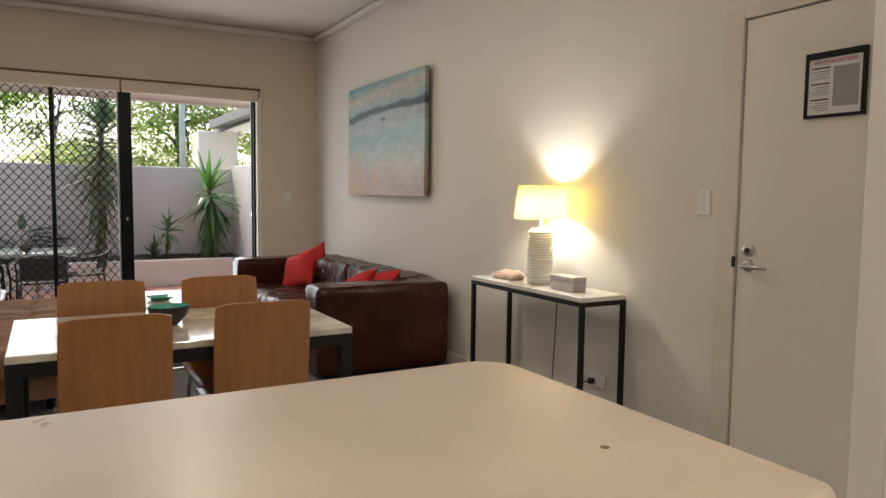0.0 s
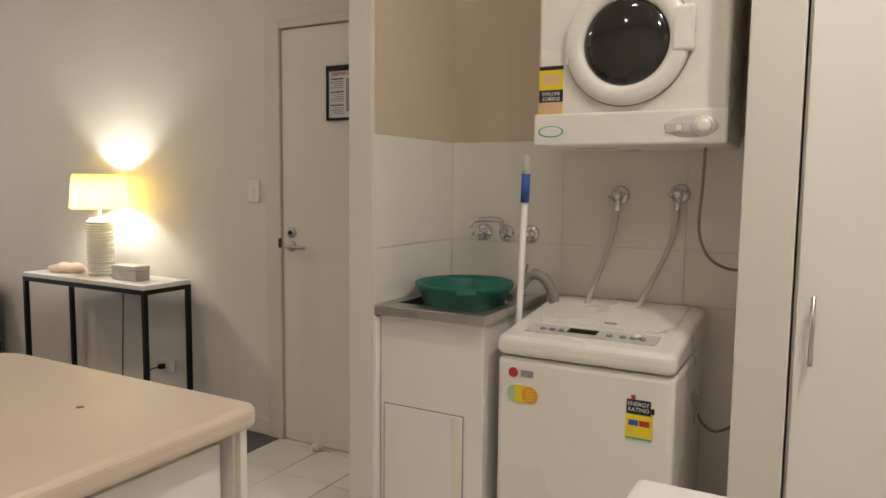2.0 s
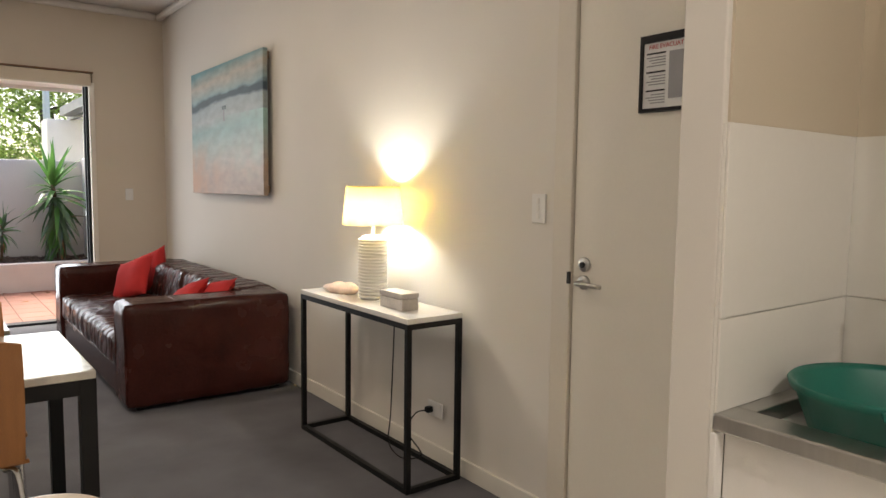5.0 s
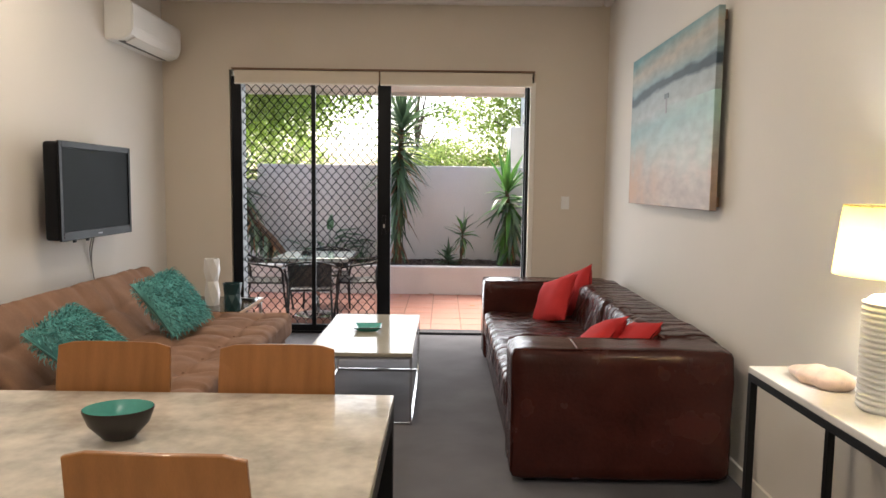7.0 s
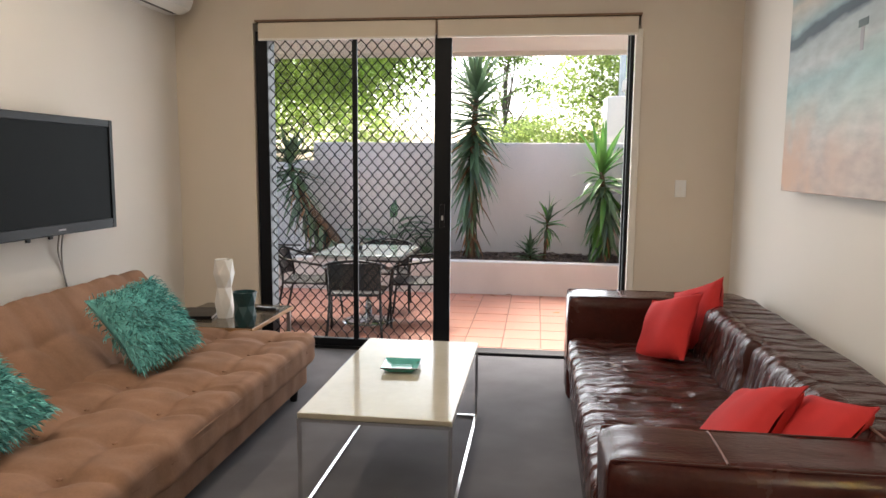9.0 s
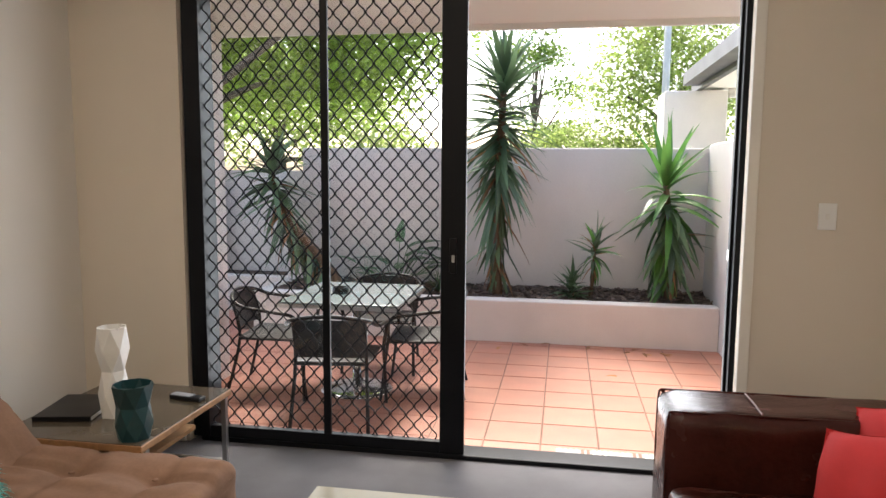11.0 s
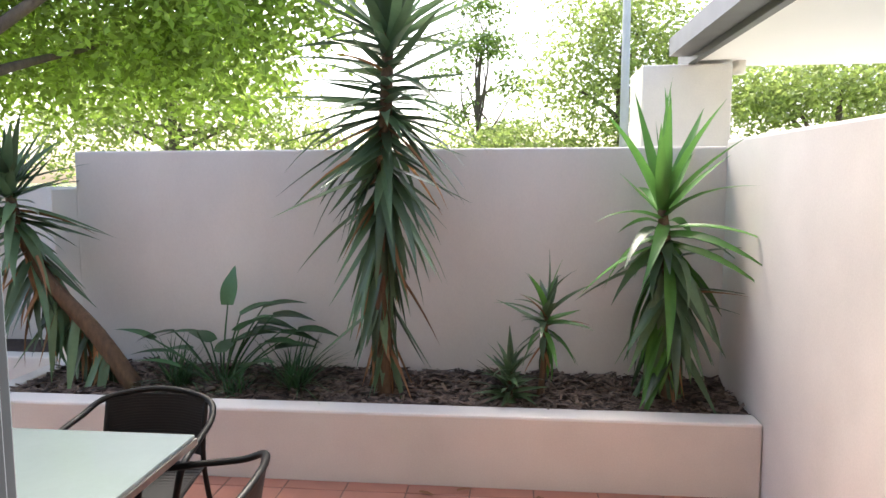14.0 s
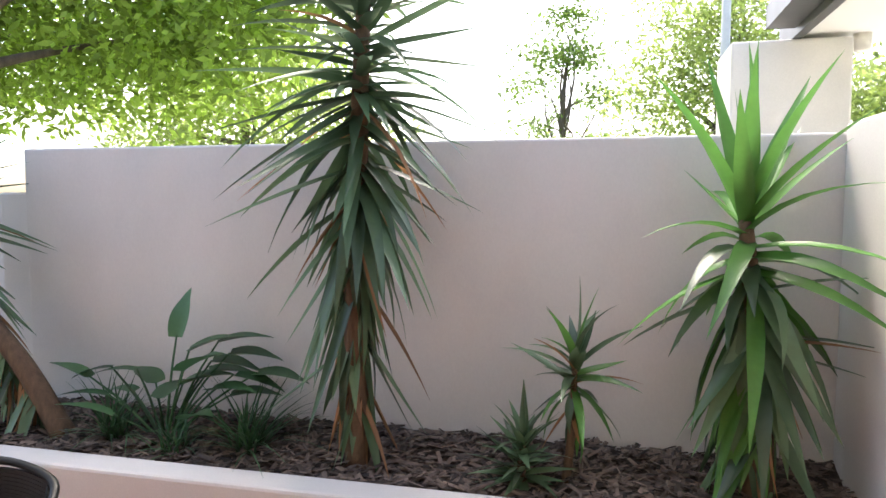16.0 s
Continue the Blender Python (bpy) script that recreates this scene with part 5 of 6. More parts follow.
# ---- courtyard ----
def courtyard():
    ground = box(-160, 160, 13.6, 200, -0.25, -0.14)
    box(-160, -3.6, -60, 13.6, -0.25, -0.14, bm=ground)
    box(6.0, 160, -60, 13.6, -0.25, -0.14, bm=ground)
    box(-3.6, 6.0, 11.7, 13.6, -0.25, -0.14, bm=ground)
    box(-3.6, 6.0, -60, YS - 0.2, -0.25, -0.14, bm=ground)
    setting("ground", ground, M["grass"], "dry grass and soil beyond the courtyard", "ground")
    # Unseen pale slab, added to reflect light up onto soffit and pillar.
    setting("driveway", box(2.95, 14.0, 8.4, 17.5, -0.138, -0.12), M["concrete"], "unseen pale slab added to bounce light up under the carport", "driveway")
    setting("wall_fence", box(-1.215, 2.80, 11.28, 11.46, -0.1, 1.645, 0.012), M["render"], "grey rendered courtyard wall behind the garden bed", "garden wall")
    setting("wall_fence_low", box(-6.5, -1.216, 11.95, 12.1, -0.1, 1.42, 0.012), M["render_white"], "lower pale rendered boundary wall", "garden wall")
    setting("wall_fence_return", box(-1.40, -1.216, 11.30, 11.95, -0.1, 1.42, 0.012), M["render_white"], "pale rendered wall return", "garden wall")
    setting("wall_courtyard_side", box(2.625, 2.80, YB + 0.25, 11.279, -0.1, 1.68, 0.015), M["render_white"], "white rendered courtyard side wall", "garden wall")
    setting("wall_house_wing", box(-1.35, -0.95, YB + 0.25, 9.15, -0.1, 2.39), M["render_white"], "white rendered house wall beside the patio", "house wall")
    setting("wall_outer_return", box(-3.6, -1.35, YB, YB + 0.25, -0.1, 2.9), M["render_white"], "white rendered outer house wall", "house wall")
    setting("soffit", box(-3.4, 2.9, YB + 0.25, 9.42, 2.40, 2.46), M["soffit"], "white boarded soffit over the patio", "soffit")
    setting("eave_trim", box(-3.4, 2.9, 9.42, 9.46, 2.36, 2.52, 0.006), M["soffit"], "pale painted fascia along the patio eave", "fascia")
    b = box(-1.30, 2.624, 10.53, 10.68, -0.1, 0.33, 0.014)
    setting("wall_planter", b, M["render_white"], "low white rendered planter wall", "planter")
    setting("wall_planter_left", box(-3.6, -1.301, 11.36, 11.50, -0.1, 0.33, 0.012), M["render_white"], "low white rendered planter wall", "planter")
    setting("wall_planter_link", box(-1.42, -1.301, 10.53, 11.359, -0.1, 0.33, 0.012), M["render_white"], "low white rendered planter wall end", "planter")
    # soil
    me = bmesh.new()
    bmesh.ops.create_grid(me, x_segments=90, y_segments=18, size=0.5)
    for v in me.verts:
        x, y = 0.66 + v.co.x * 3.93, 10.98 + v.co.y * 0.60
        v.co = (x, y, 0.30 + 0.035 * noise.noise(Vector((x * 5, y * 5, 0))) + 0.02 * noise.noise(Vector((x * 17, y * 17, 2))) + 0.05 * (y - 10.7))
    setting("soil", me, M["mulch"], "dark bark mulch in the garden bed", "soil")
    setting("soil_left", box(-3.6, -1.42, 11.501, 11.949, 0.0, 0.30), M["mulch"], "dark bark mulch in the side bed", "soil")
    r = random.Random(5)
    vs, fs = [], []
    for i in range(5200):
        x, y = r.uniform(-1.28, 2.6), r.uniform(10.69, 11.27)
        z = 0.305 + 0.035 * noise.noise(Vector((x * 5, y * 5, 0))) + 0.02 * noise.noise(Vector((x * 17, y * 17, 2))) + 0.05 * (y - 10.7) + r.uniform(0, 0.012)
        a, ln, w, tl = r.uniform(0, 6.3), r.uniform(0.014, 0.055), r.uniform(0.005, 0.013), r.uniform(-0.4, 0.4)
        d = Vector((math.cos(a), math.sin(a), tl)) * ln
        s = Vector((-math.sin(a), math.cos(a), r.uniform(-0.5, 0.5))) * w
        u = Vector((0, 0, 0.004))
        p = Vector((x, y, z))
        k = len(vs)
        vs += [p - d - s, p + d - s, p + d + s, p - d + s, p - d * .9 + u, p + d * .9 + u]
        fs += [(k, k + 1, k + 5, k + 4), (k + 2, k + 3, k + 4, k + 5), (k, k + 4, k + 3), (k + 1, k + 2, k + 5), (k, k + 3, k + 2, k + 1)]
    me = bpy.data.meshes.new("bark_chips")
    me.from_pydata(vs, [], fs)
    me.materials.append(M["chip"])
    tagged(new("bark_chips", me), "loose brown bark chips over the bed", "mulch", kind="stuff")


courtyard()


def leaf_mesh(name, length, width, droop, material, n=6, fold=0.35, curl=0.0):
    """A strap leaf from the origin along +x, arching down by droop."""
    b = bmesh.new()
    rows = []
    for i in range(n + 1):
        u = i / n
        a = droop * u
        x = length * (math.sin(a) / a if a > 1e-3 else 1) * u if droop else length * u
        z = -length * u * u * droop * 0.5
        x = length * u * (1 - 0.18 * droop * u)
        w = width * (0.55 + 0.45 * math.sin(math.pi * min(1, u * 1.15 + 0.12))) * (1 - u ** 5) + 0.0008
        y = curl * length * u * u
        rows.append([b.verts.new((x, y - w / 2, z + fold * w / 2)), b.verts.new((x, y, z)), b.verts.new((x, y + w / 2, z + fold * w / 2))])
    for p, q in zip(rows, rows[1:]):
        b.faces.new((p[0], p[1], q[1], q[0])); b.faces.new((p[1], p[2], q[2], q[1]))
    return mesh_from(b, name, material, True)


def yucca(name, label, at, trunk, crown_z, tip_z, bands, seed, bright, size=1.0):
    """bands: (z from, z to, count, elevation from, elevation to, length, droop, dead share)."""
    r = random.Random(seed)
    y = thing(name, label, "yucca", at)
    tr_ = part("trunk", tube(curve_points(trunk, 6), 0.055 * size, 10, None, 0.45), M["yucca_trunk"], y, "brown fibrous trunk", True)
    pts = curve_points(trunk, 10)
    mats = [M["yucca_bright"] if bright else M["yucca"], M["yucca"], M["dead_leaf"]]
    cache = {}
    for za, zb, cnt, ea, eb, ln, droop, dead in bands:
        for i in range(cnt):
            f = (i + r.random()) / cnt
            z = za + (zb - za) * f
            base = min(pts, key=lambda p: abs(p.z - z))
            el = max(-89, ea + (eb - ea) * f + r.gauss(0, 15))
            az = i * 137.5 + r.uniform(-25, 25)
            k = 2 if r.random() < dead else (0 if r.random() < ((0.9 if z > 0.9 else 0.35) if bright else 0.35) else 1)
            dr = round(max(0.0, droop + r.uniform(-0.3, 0.35)), 1)
            le = round(ln * r.choice((0.6, 0.8, 0.95, 1.05, 1.15)), 2)
            key = (k, dr, le)
            if key not in cache:
                cache[key] = leaf_mesh("leaf", le, (0.027 if k == 2 else (0.066 if bright else 0.053)) * size ** 0.5, dr, mats[k], 6, 0.35 if k != 2 else 0.9, r.uniform(-0.12, 0.12))
            part("leaf", cache[key], None, y, "", False, pose(base.x, base.y, z, 0, 0, az) @ pose(0, 0, 0, 0, -el, 0) @ pose(0, 0, 0, r.uniform(-25, 25), 0, 0))
    return y


yucca("yucca", "tall yucca with long dark leaves and dead brown skirt", pose(0.77, 10.88, 0.28),
      [(0, 0, 0), (-0.01, 0.0, 0.6), (0.01, 0.0, 1.2), (0.03, 0.0, 1.7), (0.05, 0.0, 2.02)], 1.9, 2.4,
      [(0.50, 0.85, 56, -88, -74, 0.52, 0.1, 0.16), (0.85, 1.25, 62, -78, -42, 0.56, 0.2, 0.14), (1.15, 1.6, 68, -48, -8, 0.60, 0.3, 0.10), (1.5, 1.95, 66, -8, 32, 0.58, 0.22, 0.03), (1.85, 2.02, 36, 35, 80, 0.60, 0.12, 0.0), (0.12, 0.50, 84, -89, -80, 0.34, 0.1, 0.85), (0.36, 0.6, 30, -88, -78, 0.50, 0.1, 0.3)], 11, False)
fresh = yucca("yucca", "yucca with fresh bright green top and drooping leaves", pose(2.28, 10.90, 0.28),
      [(0.0, 0, 0), (0.0, 0, 0.35), (-0.03, 0, 0.7), (-0.07, 0, 1.05)], 1.0, 1.6,
      [(0.42, 0.66, 48, -88, -66, 0.54, 0.12, 0.04), (0.6, 0.88, 36, -68, -24, 0.54, 0.5, 0.03), (0.8, 1.0, 20, -20, 28, 0.52, 0.9, 0.02), (0.98, 1.06, 16, 48, 86, 0.58, 0.06, 0.0), (0.15, 0.38, 18, -88, -76, 0.32, 0.1, 0.8), (0.36, 0.6, 46, -89, -76, 0.52, 0.08, 0.05)], 12, True)
for i, (z, az, el, ln, k) in enumerate(((0.62, -4, 4, 0.46, "yucca"), (0.56, 6, -4, 0.42, "yucca"), (0.60, -14, 8, 0.40, "dead_leaf"), (0.78, 10, 14, 0.48, "yucca"))):
    part("leaf", leaf_mesh("leaf", ln, 0.045, 0.25, M[k], 6), None, fresh, "", False, pose(-0.02, 0, z, 0, 0, az) @ pose(0, 0, 0, 0, -el, 0))
yucca("yucca", "leaning yucca with grey-green leaves and brown skirt", pose(-0.78, 10.90, 0.28),
      [(0.12, 0, 0), (-0.12, 0.02, 0.32), (-0.40, 0.03, 0.62), (-0.56, 0.04, 0.90), (-0.62, 0.04, 1.16)], 1.2, 1.6,
      [(0.15, 0.65, 66, -85, -60, 0.50, 0.2, 0.3), (0.6, 1.0, 56, -60, -15, 0.50, 0.35, 0.1), (0.95, 1.2, 40, -15, 35, 0.48, 0.3, 0.02), (1.06, 1.16, 20, 40, 80, 0.46, 0.1, 0.0)], 13, False)
yucca("dracaena", "small young dracaena with spiky green rosettes", pose(1.60, 10.90, 0.28),
      [(0, 0, 0), (0.02, 0, 0.2), (0.03, 0, 0.42), (0.03, 0, 0.52)], 0.5, 0.7,
      [(0.38, 0.52, 34, -20, 75, 0.28, 0.4, 0.06), (0.26, 0.38, 8, -70, -50, 0.2, 0.3, 0.5)], 14, True, 0.35)
yucca("dracaena", "low dark green dracaena clump in the garden bed", pose(1.45, 10.84, 0.28),
      [(0, 0, 0), (-0.01, 0, 0.1), (0, 0, 0.2)], 0.2, 0.35,
      [(0.04, 0.2, 46, -5, 75, 0.21, 0.35, 0.0), (0.02, 0.1, 16, -10, 30, 0.22, 0.3, 0.0)], 15, False, 0.42)


def strelitzia():
    s = thing("bird_of_paradise", "broad-leaved green clump with arching stems", "plant", pose(-0.18, 10.95, 0.29))
    r = random.Random(21)
    for i, (dx, dy, h, w) in enumerate(((0.02, 0.08, 0.52, 0.10), (0.18, 0.12, 0.34, 0.14), (0.10, 0.02, 0.30, 0.15), (-0.10, 0.06, 0.28, 0.12), (0.34, 0.06, 0.24, 0.14), (-0.26, 0.08, 0.22, 0.10), (0.22, -0.12, 0.18, 0.12), (0.12, 0.05, 0.46, 0.13), (0.26, 0.10, 0.50, 0.12), (0.30, -0.04, 0.30, 0.13), (-0.16, 0.0, 0.36, 0.07), (-0.34, 0.02, 0.36, 0.06), (-0.30, -0.05, 0.24, 0.07), (0.05, -0.1, 0.26, 0.1), (0.40, 0.02, 0.36, 0.11), (-0.22, -0.1, 0.16, 0.08), (0.32, 0.10, 0.44, 0.16), (0.50, 0.06, 0.36, 0.15), (0.22, 0.09, 0.40, 0.17), (0.14, -0.02, 0.38, 0.17), (-0.48, 0.02, 0.30, 0.09))):
        part("stem", tube(curve_points([(0.03 * dx, 0.02 * dy, 0), (dx * 0.45, dy * 0.5, h * 0.55), (dx * 0.85, dy, h * 0.92)], 5), 0.007, 6, None, 0.6), M["plant"], s)
        az = math.degrees(math.atan2(dy, dx)) if abs(dx) > 0.05 else 90
        el = 72 if abs(dx) < 0.05 else r.uniform(-5, 35)
        part("leaf", leaf_mesh("leaf", 0.26, w, 0.4, M["plant"], 8, 0.3), None, s, "", False, pose(dx * 0.85, dy, h * 0.9, 0, 0, az) @ pose(0, 0, 0, 0, -el, 0))


strelitzia()


def tuft(name, label, at, n, ln, seed, material="plant"):
    r = random.Random(seed)
    t = thing(name, label, "plant", at)
    cache = [leaf_mesh("blade", ln * k, 0.010, d, M[material], 5, 0.3) for k, d in ((1, 0.5), (0.8, 0.9), (0.9, 1.2), (0.7, 0.3))]
    for i in range(n):
        part("blade", cache[i % 4], None, t, "", False, pose(r.uniform(-.05, .05), r.uniform(-.04, .04), 0, 0, 0, r.uniform(0, 360)) @ pose(0, 0, 0, 0, -r.uniform(35, 85), 0))


tuft("grass_tuft", "arching tuft of strappy grass in the bed", pose(0.26, 10.90, 0.29), 90, 0.42, 41)
tuft("grass_tuft", "arching tuft of strappy grass in the bed", pose(-0.42, 10.92, 0.29), 80, 0.36, 42)
tuft("grass_tuft", "low arching tuft of strappy grass in the bed", pose(-0.05, 10.82, 0.29), 40, 0.26, 43)


def bistro_chair():
    """Stacking patio chair facing +y."""
    c = thing("patio_chair", "black woven-resin bistro chair with steel tube frame", "chair", group="chairs round the patio table")
    k = M["blackmetal"]
    arm = curve_points([(-0.25, 0.22, 0.42), (-0.275, 0.20, 0.58), (-0.275, 0.05, 0.62), (-0.26, -0.15, 0.65), (-0.2, -0.25, 0.70), (0, -0.29, 0.73), (0.2, -0.25, 0.70), (0.26, -0.15, 0.65), (0.275, 0.05, 0.62), (0.275, 0.20, 0.58), (0.25, 0.22, 0.42)], 6)
    part("arm_rail", tube(arm, 0.013, 8), k, c, "", True)
    for sx in (-1, 1):
        part("leg", tube([(sx * 0.25, 0.22, 0.42), (sx * 0.26, 0.27, 0)], 0.011, 8), k, c, "", True)
        part("leg", tube(curve_points([(sx * 0.2, -0.25, 0.69), (sx * 0.2, -0.2, 0.42), (sx * 0.22, -0.29, 0)], 5), 0.011, 8), k, c, "", True)
    part("seat_frame", tube([(-0.23, 0.22, 0.41), (0.23, 0.22, 0.41), (0.2, -0.2, 0.41), (-0.2, -0.2, 0.41), (-0.23, 0.22, 0.41)], 0.010, 8), k, c)
    slat = mesh_from(box(-0.22, 0.22, -0.0122, 0.0122, -0.003, 0.003), "seat_slat", M["wicker"])
    for i in range(17):
        part("seat_slat", slat, None, c, "", False, pose(0, -0.19 + i * 0.025, 0.424 - 0.01 * math.sin(math.pi * i / 16)))
    for i in range(20):
        u = i / 19
        w = 0.2
        z = 0.46 + 0.23 * u
        y = -0.205 - 0.04 * u
        part("back_slat", tube(curve_points([(-w, y, z), (-w / 2, y - 0.03, z + 0.01), (0, y - 0.04, z + 0.012), (w / 2, y - 0.03, z + 0.01), (w, y, z)], 4), 0.0088, 4), M["wicker"], c)
    return c


pc = bistro_chair()
SC = Matrix.Diagonal((1.0, 0.95, 0.90, 1))
pc.matrix_basis = pose(0.06, 8.50, OUT, 0, 0, 8) @ SC
for m in (pose(0.46, 9.12, OUT, 0, 0, 96), pose(0.05, 9.62, OUT, 0, 0, 184), pose(-0.52, 9.0, OUT, 0, 0, -84)):
    copy_thing(pc, m)


def patio_table():
    t = thing("patio_table", "square glass-topped patio table on a steel pedestal", "table", pose(0.02, 9.03, OUT))
    part("tabletop", box(-0.38, 0.38, -0.40, 0.40, 0.638, 0.652, 0.004), M["tableglass"], t, "pale frosted glass top")
    b = box(-0.385, 0.385, -0.405, -0.385, 0.615, 0.637)
    box(-0.385, 0.385, 0.385, 0.405, 0.615, 0.637, bm=b)
    box(-0.385, -0.365, -0.385, 0.385, 0.615, 0.637, bm=b)
    box(0.365, 0.385, -0.385, 0.385, 0.615, 0.637, bm=b)
    part("apron", b, M["steel"], t)
    part("pedestal", tube([(0, 0, 0.02), (0, 0, 0.62)], 0.03, 16), M["chrome"], t, "", True)
    part("foot_disc", lathe([(0.24, 0.0), (0.24, 0.008), (0.20, 0.018), (0.04, 0.035)], 36), M["chrome"], t, "", True)
    for a in (45, 135):
        part("brace", box(-0.45, 0.45, -0.012, 0.012, 0.60, 0.616), M["steel"], t, "", False, pose(0, 0, 0, 0, 0, a))


patio_table()
at_ = thing("ashtray", "small round black ashtray on the patio table", "ashtray", pose(-0.08, 9.0, OUT + 0.652))
part("dish", lathe([(0.05, 0), (0.056, 0.01), (0.052, 0.04), (0.046, 0.04), (0.044, 0.012)], 24), M["blackplastic"], at_, "", True)


def fallen_leaves():
    r = random.Random(61)
    spots = [(2.0, 10.30), (2.06, 10.24), (2.14, 10.33), (1.93, 10.38), (2.22, 10.28), (2.02, 10.40), (1.2, 10.45), (1.02, 10.42), (0.85, 10.2), (1.75, 9.6), (1.6, 10.42), (1.9, 10.30)]
    for i, (x, y) in enumerate(spots):
        l = thing("fallen_leaf", "dry brown fallen leaf on the terracotta tiles", "leaf", pose(x, y, OUT + 0.012, r.uniform(-12, 12), r.uniform(-8, 8), r.uniform(0, 360)), group="fallen leaves")
        part("blade", leaf_mesh("blade", r.uniform(0.07, 0.13), r.uniform(0.025, 0.04), 0.25, M["dead_leaf"], 6, 0.5), None, l)


fallen_leaves()
dm = thing("door_mat", "worn grey and brown ribbed mat outside the patio door", "mat", pose(1.70, 8.17, OUT))
part("mat_base", box(-0.36, 0.36, -0.055, 0.068, 0.0, 0.008, 0.003), M["pvc"], dm)
for i in range(24):
    part("rib", box(-0.345 + i * 0.029, -0.329 + i * 0.029, -0.05, 0.063, 0.008, 0.012), M["inkgrey" if i % 9 < 4 else "terragrout" if i % 9 < 6 else "palehose"], dm)

# ---- beyond the courtyard ----
def neighbour_roof():
    n = thing("carport", "white-soffited carport roof with dark gutter on rendered pillar", "carport", pose(0, 0, 0))
    part("pillar", box(2.43, 3.10, 12.85, 13.45, -0.2, 2.33, 0.015), M["render_white"], n, "white rendered square pillar")
    part("soffit_board", box(2.82, 7.5, 9.5, 13.2, 2.36, 2.40), M["soffit"], n)
    b = box(2.60, 2.62, 9.5, 12.75, 2.37, 2.50)
    box(2.62, 2.76, 9.5, 12.75, 2.37, 2.39, bm=b)
    box(2.60, 2.76, 12.73, 12.75, 2.37, 2.50, bm=b)
    part("gutter", b, M["gutter"], n, "dark metal gutter")
    # Fascia takes the dark gutter colour to paint in the shaded recess.
    part("fascia", box(2.765, 2.82, 9.5, 13.2, 2.33, 2.52, 0.003), M["gutter"], n, "fascia board coloured dark for the shaded recess")
    b = bmesh.new()
    f = b.faces.new([b.verts.new(p) for p in ((2.76, 9.5, 2.50), (2.76, 13.2, 2.50), (7.5, 13.2, 3.9), (7.5, 9.5, 3.9))])
    bmesh.ops.solidify(b, geom=[f], thickness=0.05)
    part("roof", b, M["rooftile"], n)
    part("downpipe", tube([(3.17, 12.95, 2.36), (3.17, 12.95, 2.26)], 0.05, 14), M["white"], n, "", True)
    l = part("ceiling_lamp", lathe([(0.10, 2.36), (0.10, 2.34), (0.06, 2.315), (0.01, 2.31)], 24), M["ceramic"], n, "round white ceiling lamp", True, pose(3.66, 11.3, 0))


neighbour_roof()


def tree(name, label, x, y, h, trunk_r, crown, n, leaf, seed, material, z0=-0.14, limbs=7):
    """crown: ellipsoid clumps (dx, dy, z, rx, ry, rz)."""
    r = random.Random(seed)
    t = thing(name, label, "tree", pose(x, y, z0))
    bm = tube(curve_points([(0, 0, 0), (0.06, 0.03, h * 0.3), (-0.05, 0, h * 0.55), (0.08, 0.05, h * 0.8)], 6), trunk_r, 10, None, 0.45)
    for i in range(limbs):
        c = crown[i % len(crown)]
        z = h * r.uniform(0.35, 0.6)
        tube(curve_points([(0, 0, z), (c[0] * 0.4 + r.uniform(-.2, .2), c[1] * 0.4, z + (c[2] - z) * 0.5), (c[0] * 0.9 + r.uniform(-.4, .4), c[1] * 0.9, c[2])], 5), trunk_r * 0.42, 7, bm, 0.25)
    part("trunk", bm, M["bark"], t, "", True)
    vs, fs = [], []
    # twigs hold clusters of leaves, gaps stay between them
    tot = sum(c[3] * c[4] * c[5] for c in crown)
    for c in crown:
        m = int(n * c[3] * c[4] * c[5] / tot / 14) + 1
        for i in range(m):
            d = Vector((r.gauss(0, 1), r.gauss(0, 1), r.gauss(0, 1))).normalized() * (r.random() ** 0.45)
            p = Vector((c[0] + d.x * c[3], c[1] + d.y * c[4], c[2] + d.z * c[5]))
            tw = Vector((r.uniform(-1, 1), r.uniform(-1, 1), r.uniform(-1.2, 0.2))).normalized()
            for j in range(14):
                q = p + tw * (j / 14) * leaf * 5 + Vector((r.gauss(0, 1), r.gauss(0, 1), r.gauss(0, 1))) * leaf * 0.7
                a = Vector((r.uniform(-1, 1), r.uniform(-1, 1), r.uniform(-1, 0.3))).normalized()
                s = a.orthogonal().normalized()
                s = (s * math.cos(j) + a.cross(s) * math.sin(j)) * leaf * 0.22
                ln = leaf * r.uniform(0.7, 1.3)
                k = len(vs)
                vs += [q, q + a * ln * 0.45 + s, q + a * ln, q + a * ln * 0.45 - s]
                fs.append((k, k + 1, k + 2, k + 3))
    me = bpy.data.meshes.new("crown")
    me.from_pydata(vs, [], fs)
    me.materials.append(M[material])
    tagged(part("crown", me, None, t, "loose sunlit green leaves"), kind="stuff")
    return t


tree("shade_tree", "broad leafy tree overhanging the low boundary wall", -2.52, 11.73, 4.4, 0.13,
     [(0, 0.8, 3.9, 2.0, 1.4, 1.1), (1.6, 1.0, 3.0, 1.3, 1.0, 0.8), (0.9, 1.6, 2.4, 1.2, 0.9, 0.6), (-1.6, 0.8, 3.2, 1.6, 1.2, 1.0), (2.1, 1.4, 3.8, 1.1, 1.0, 0.8), (-0.6, 1.6, 2.5, 1.4, 0.9, 0.6)], 62000, 0.095, 71, "foliage", 0.25)
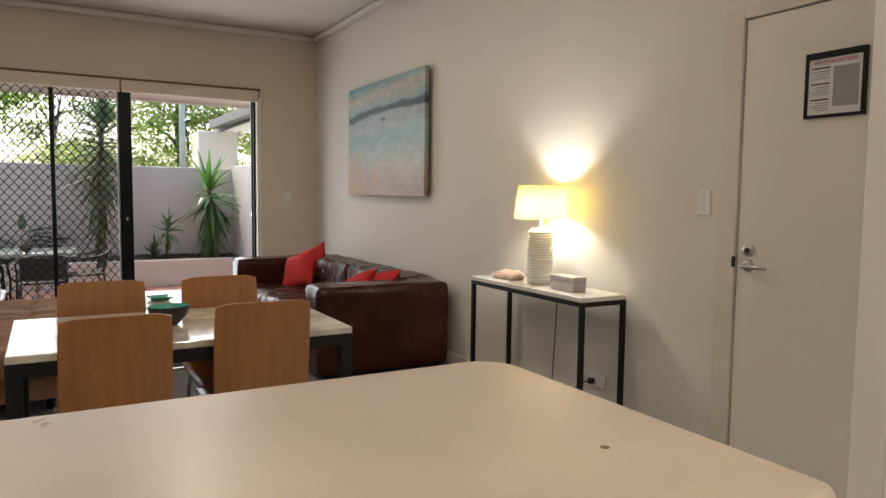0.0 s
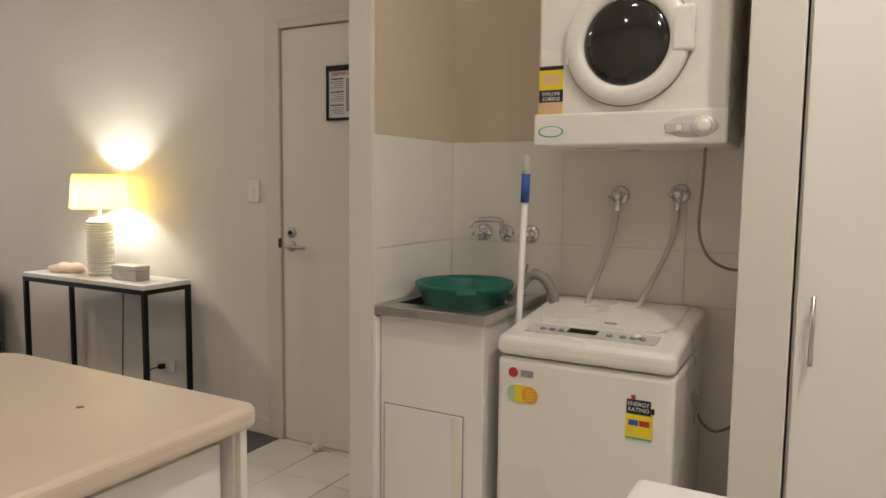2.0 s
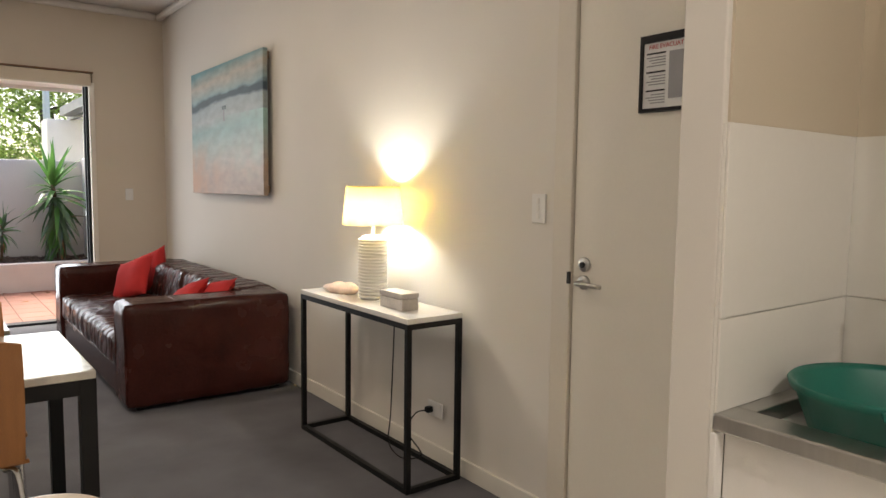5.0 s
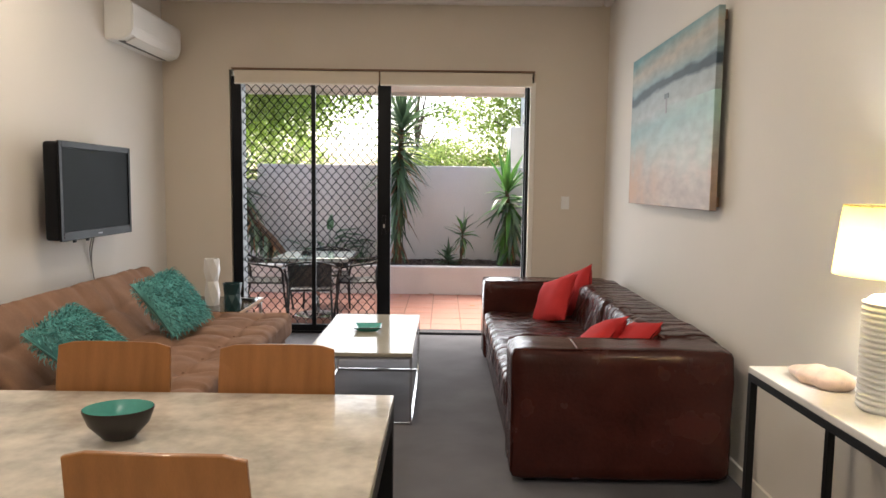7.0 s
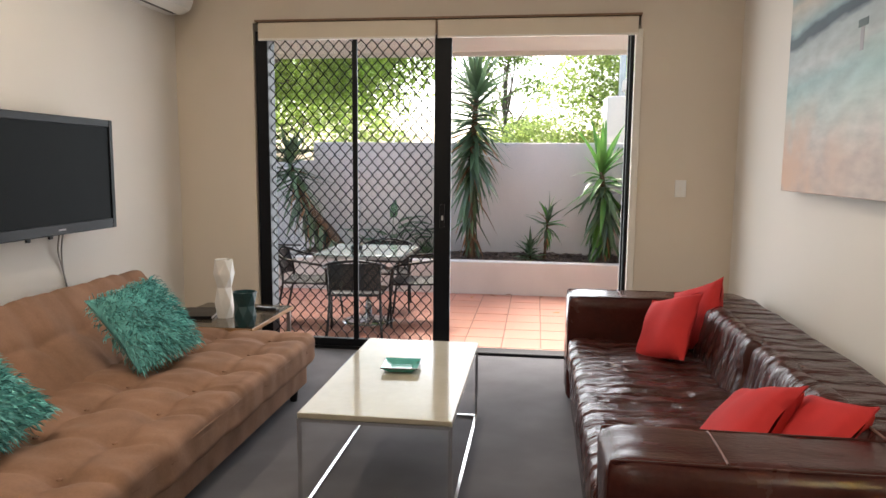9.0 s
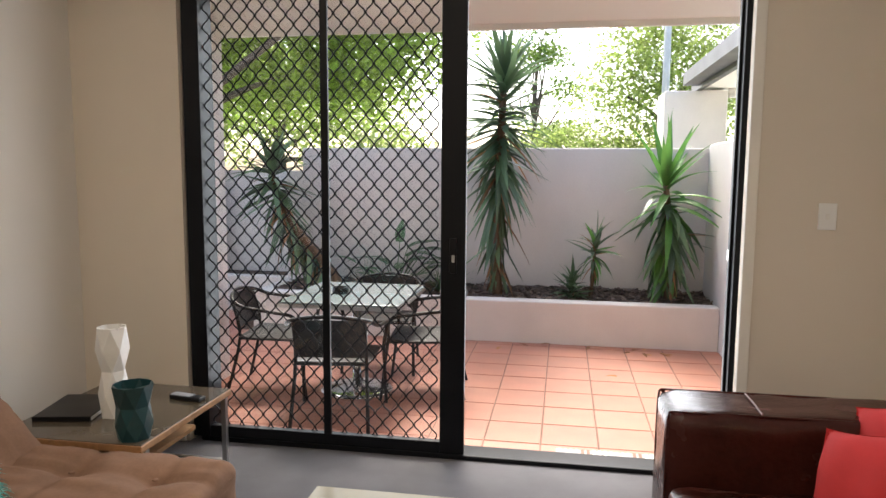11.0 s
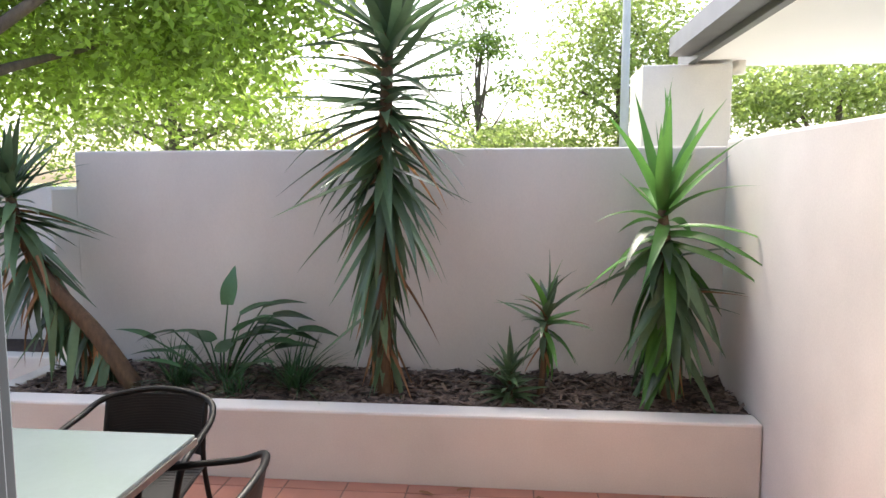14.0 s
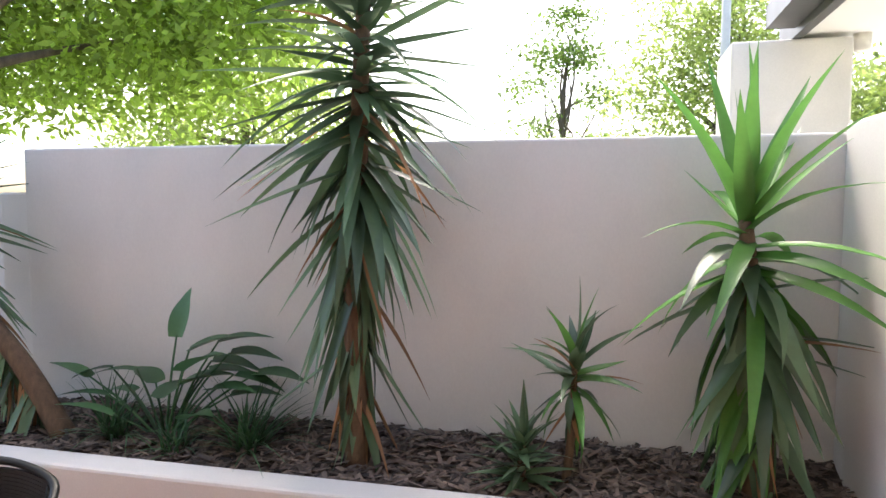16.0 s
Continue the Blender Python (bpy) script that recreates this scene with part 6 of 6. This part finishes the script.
tree("far_tree", "feathery light green tree beyond the courtyard wall", 3.9, 24.0, 6.5, 0.18,
     [(0, 0, 5.2, 2.0, 1.4, 1.6), (-1.0, 0, 3.6, 1.4, 1.0, 1.3), (1.3, 0, 3.9, 1.6, 1.0, 1.4), (0.4, 0, 2.4, 1.6, 1.0, 0.9)], 13000, 0.15, 72, "foliage_hazed")
tree("far_tree", "low dark spreading tree seen past the pillar", 7.6, 21.5, 3.4, 0.2,
     [(0, 0, 3.5, 2.6, 1.4, 0.7), (-1.4, 0, 3.1, 1.2, 1.0, 0.5), (1.6, 0, 3.2, 1.6, 1.0, 0.5), (2.6, 0, 2.6, 1.0, 0.8, 0.6)], 11000, 0.14, 73, "foliage_hazed")
tree("far_tree", "sparse thin tree with tufted branches", 0.4, 27.0, 6.5, 0.10,
     [(0, 0, 5.4, 1.2, 0.8, 0.22), (-0.9, 0, 4.6, 0.7, 0.5, 0.16), (0.9, 0, 4.2, 0.8, 0.5, 0.18), (-0.6, 0, 3.5, 0.7, 0.5, 0.18), (0.7, 0, 3.0, 0.8, 0.5, 0.25), (0.2, 0, 6.4, 0.8, 0.6, 0.2)], 3200, 0.16, 74, "foliage_dark", limbs=12)
tree("far_tree", "rounded light green shrub beyond the wall", 1.2, 24.0, 2.8, 0.1,
     [(0, 0, 2.2, 1.9, 1.0, 0.8), (1.6, 0, 1.9, 1.2, 0.9, 0.6)], 7000, 0.135, 75, "foliage_hazed")
tree("far_tree", "light green tree behind the boundary wall", -6.0, 22.0, 5.0, 0.16,
     [(0, 0, 4.0, 2.6, 1.5, 1.6), (1.8, 0, 2.8, 1.8, 1.2, 1.1), (-2.2, 0, 3.0, 1.8, 1.2, 1.3), (3.2, 0, 1.9, 1.6, 1.1, 0.9)], 13000, 0.15, 76, "foliage_hazed")
for x, y in ((3.65, 22.0),):
    p = thing("street_pole", "tall pale concrete street pole beyond the trees", "pole", pose(x, y, -0.14))
    part("shaft", tube([(0, 0, 0), (0.0, 0, 7.5)], 0.10, 12, None, 0.7), M["concrete"], p, "", True)
    part("arm", tube([(0, 0, 7.0), (1.0, 0, 7.3)], 0.03, 8), M["concrete"], p)


# ---- pieces of floors and walls ----
def nook_tiles():
    back = thing("nook_tiling", "glossy white wall tiles over the laundry tub", "tiling", pose(0, 0, 0), kind="structure")
    part("grout", box(2.592, 2.5995, 0.101, 1.2345, 0.0, 1.470), M["walltile"], back)
    part("grout", box(2.032, 2.592, 1.228, 1.2345, 0.0, 1.470), M["walltile"], back)
    for z0, z1 in ((0.04, 0.40), (0.402, 0.88), (0.90, 1.088), (1.0905, 1.472)):
        ye = [0.102, 0.32, 0.76, 1.2265]
        dx = 0.006 if z0 > 0.89 else 0.003
        for a, b in zip(ye, ye[1:]):
            part("tile", box(2.592 - dx, 2.592, a + 0.0004, b - 0.0004, z0, z1, 0.0006, 1), M["walltile"], back)
        for a, b in ((2.033, 2.58),):
            part("tile", box(a + 0.0008, b - 0.0008, 1.228 - dx, 1.228, z0, z1, 0.0012, 1), M["walltile"], back)


nook_tiles()


def tile_field(name, label, x0, x1, y0, y1, z, pitch, gap, ox, oy, material, grout, slab, limit=None, thick=0.012):
    f = setting(name, box(x0, x1, y0, y1, z - slab, z - 0.003), M[grout], label, "floor")
    mesh = mesh_from(box(-pitch / 2 + gap, pitch / 2 - gap, -pitch / 2 + gap, pitch / 2 - gap, -thick, 0, 0.002, 1), "tile", M[material])
    n = 0
    ix = math.floor((x0 - ox) / pitch)
    while ox + ix * pitch < x1:
        iy = math.floor((y0 - oy) / pitch)
        while oy + iy * pitch < y1:
            a0, a1 = max(x0, ox + ix * pitch), min(x1, ox + (ix + 1) * pitch)
            b0, b1 = max(y0, oy + iy * pitch), min(y1, oy + (iy + 1) * pitch)
            if a1 - a0 > 0.03 and b1 - b0 > 0.03:
                if a1 - a0 > pitch - 0.002 and b1 - b0 > pitch - 0.002:
                    me = mesh
                else:
                    me = mesh_from(box(-(a1 - a0) / 2 + gap, (a1 - a0) / 2 - gap, -(b1 - b0) / 2 + gap, (b1 - b0) / 2 - gap, -thick, 0, 0.002, 1), "tile", M[material])
                part("tile", me, None, f, "", False, pose((a0 + a1) / 2, (b0 + b1) / 2, z + rng.uniform(-0.0006, 0.0006), rng.uniform(-.08, .08), rng.uniform(-.08, .08), 0))
            iy += 1
        ix += 1


tile_field("floor_kitchen", "glossy white kitchen floor tiles with dark grout", XL - 0.02, XR + 0.1, YS - 0.2, 2.289, 0.004, 0.288, 0.0025, 2.425, 2.01, "tile", "grout", 0.12)
tile_field("patio_floor", "terracotta floor tiles on the patio", -1.6, 2.624, YB + 0.155, 10.529, OUT, 0.305, 0.004, 0.65, 10.43 - 10 * 0.305, "terracotta", "terragrout", 0.12)
tile_field("patio_floor_side", "terracotta floor tiles beside the house", -3.6, -1.601, YB + 0.25, 11.36, OUT, 0.305, 0.004, 0.65, 10.43 - 10 * 0.305, "terracotta", "terragrout", 0.12)
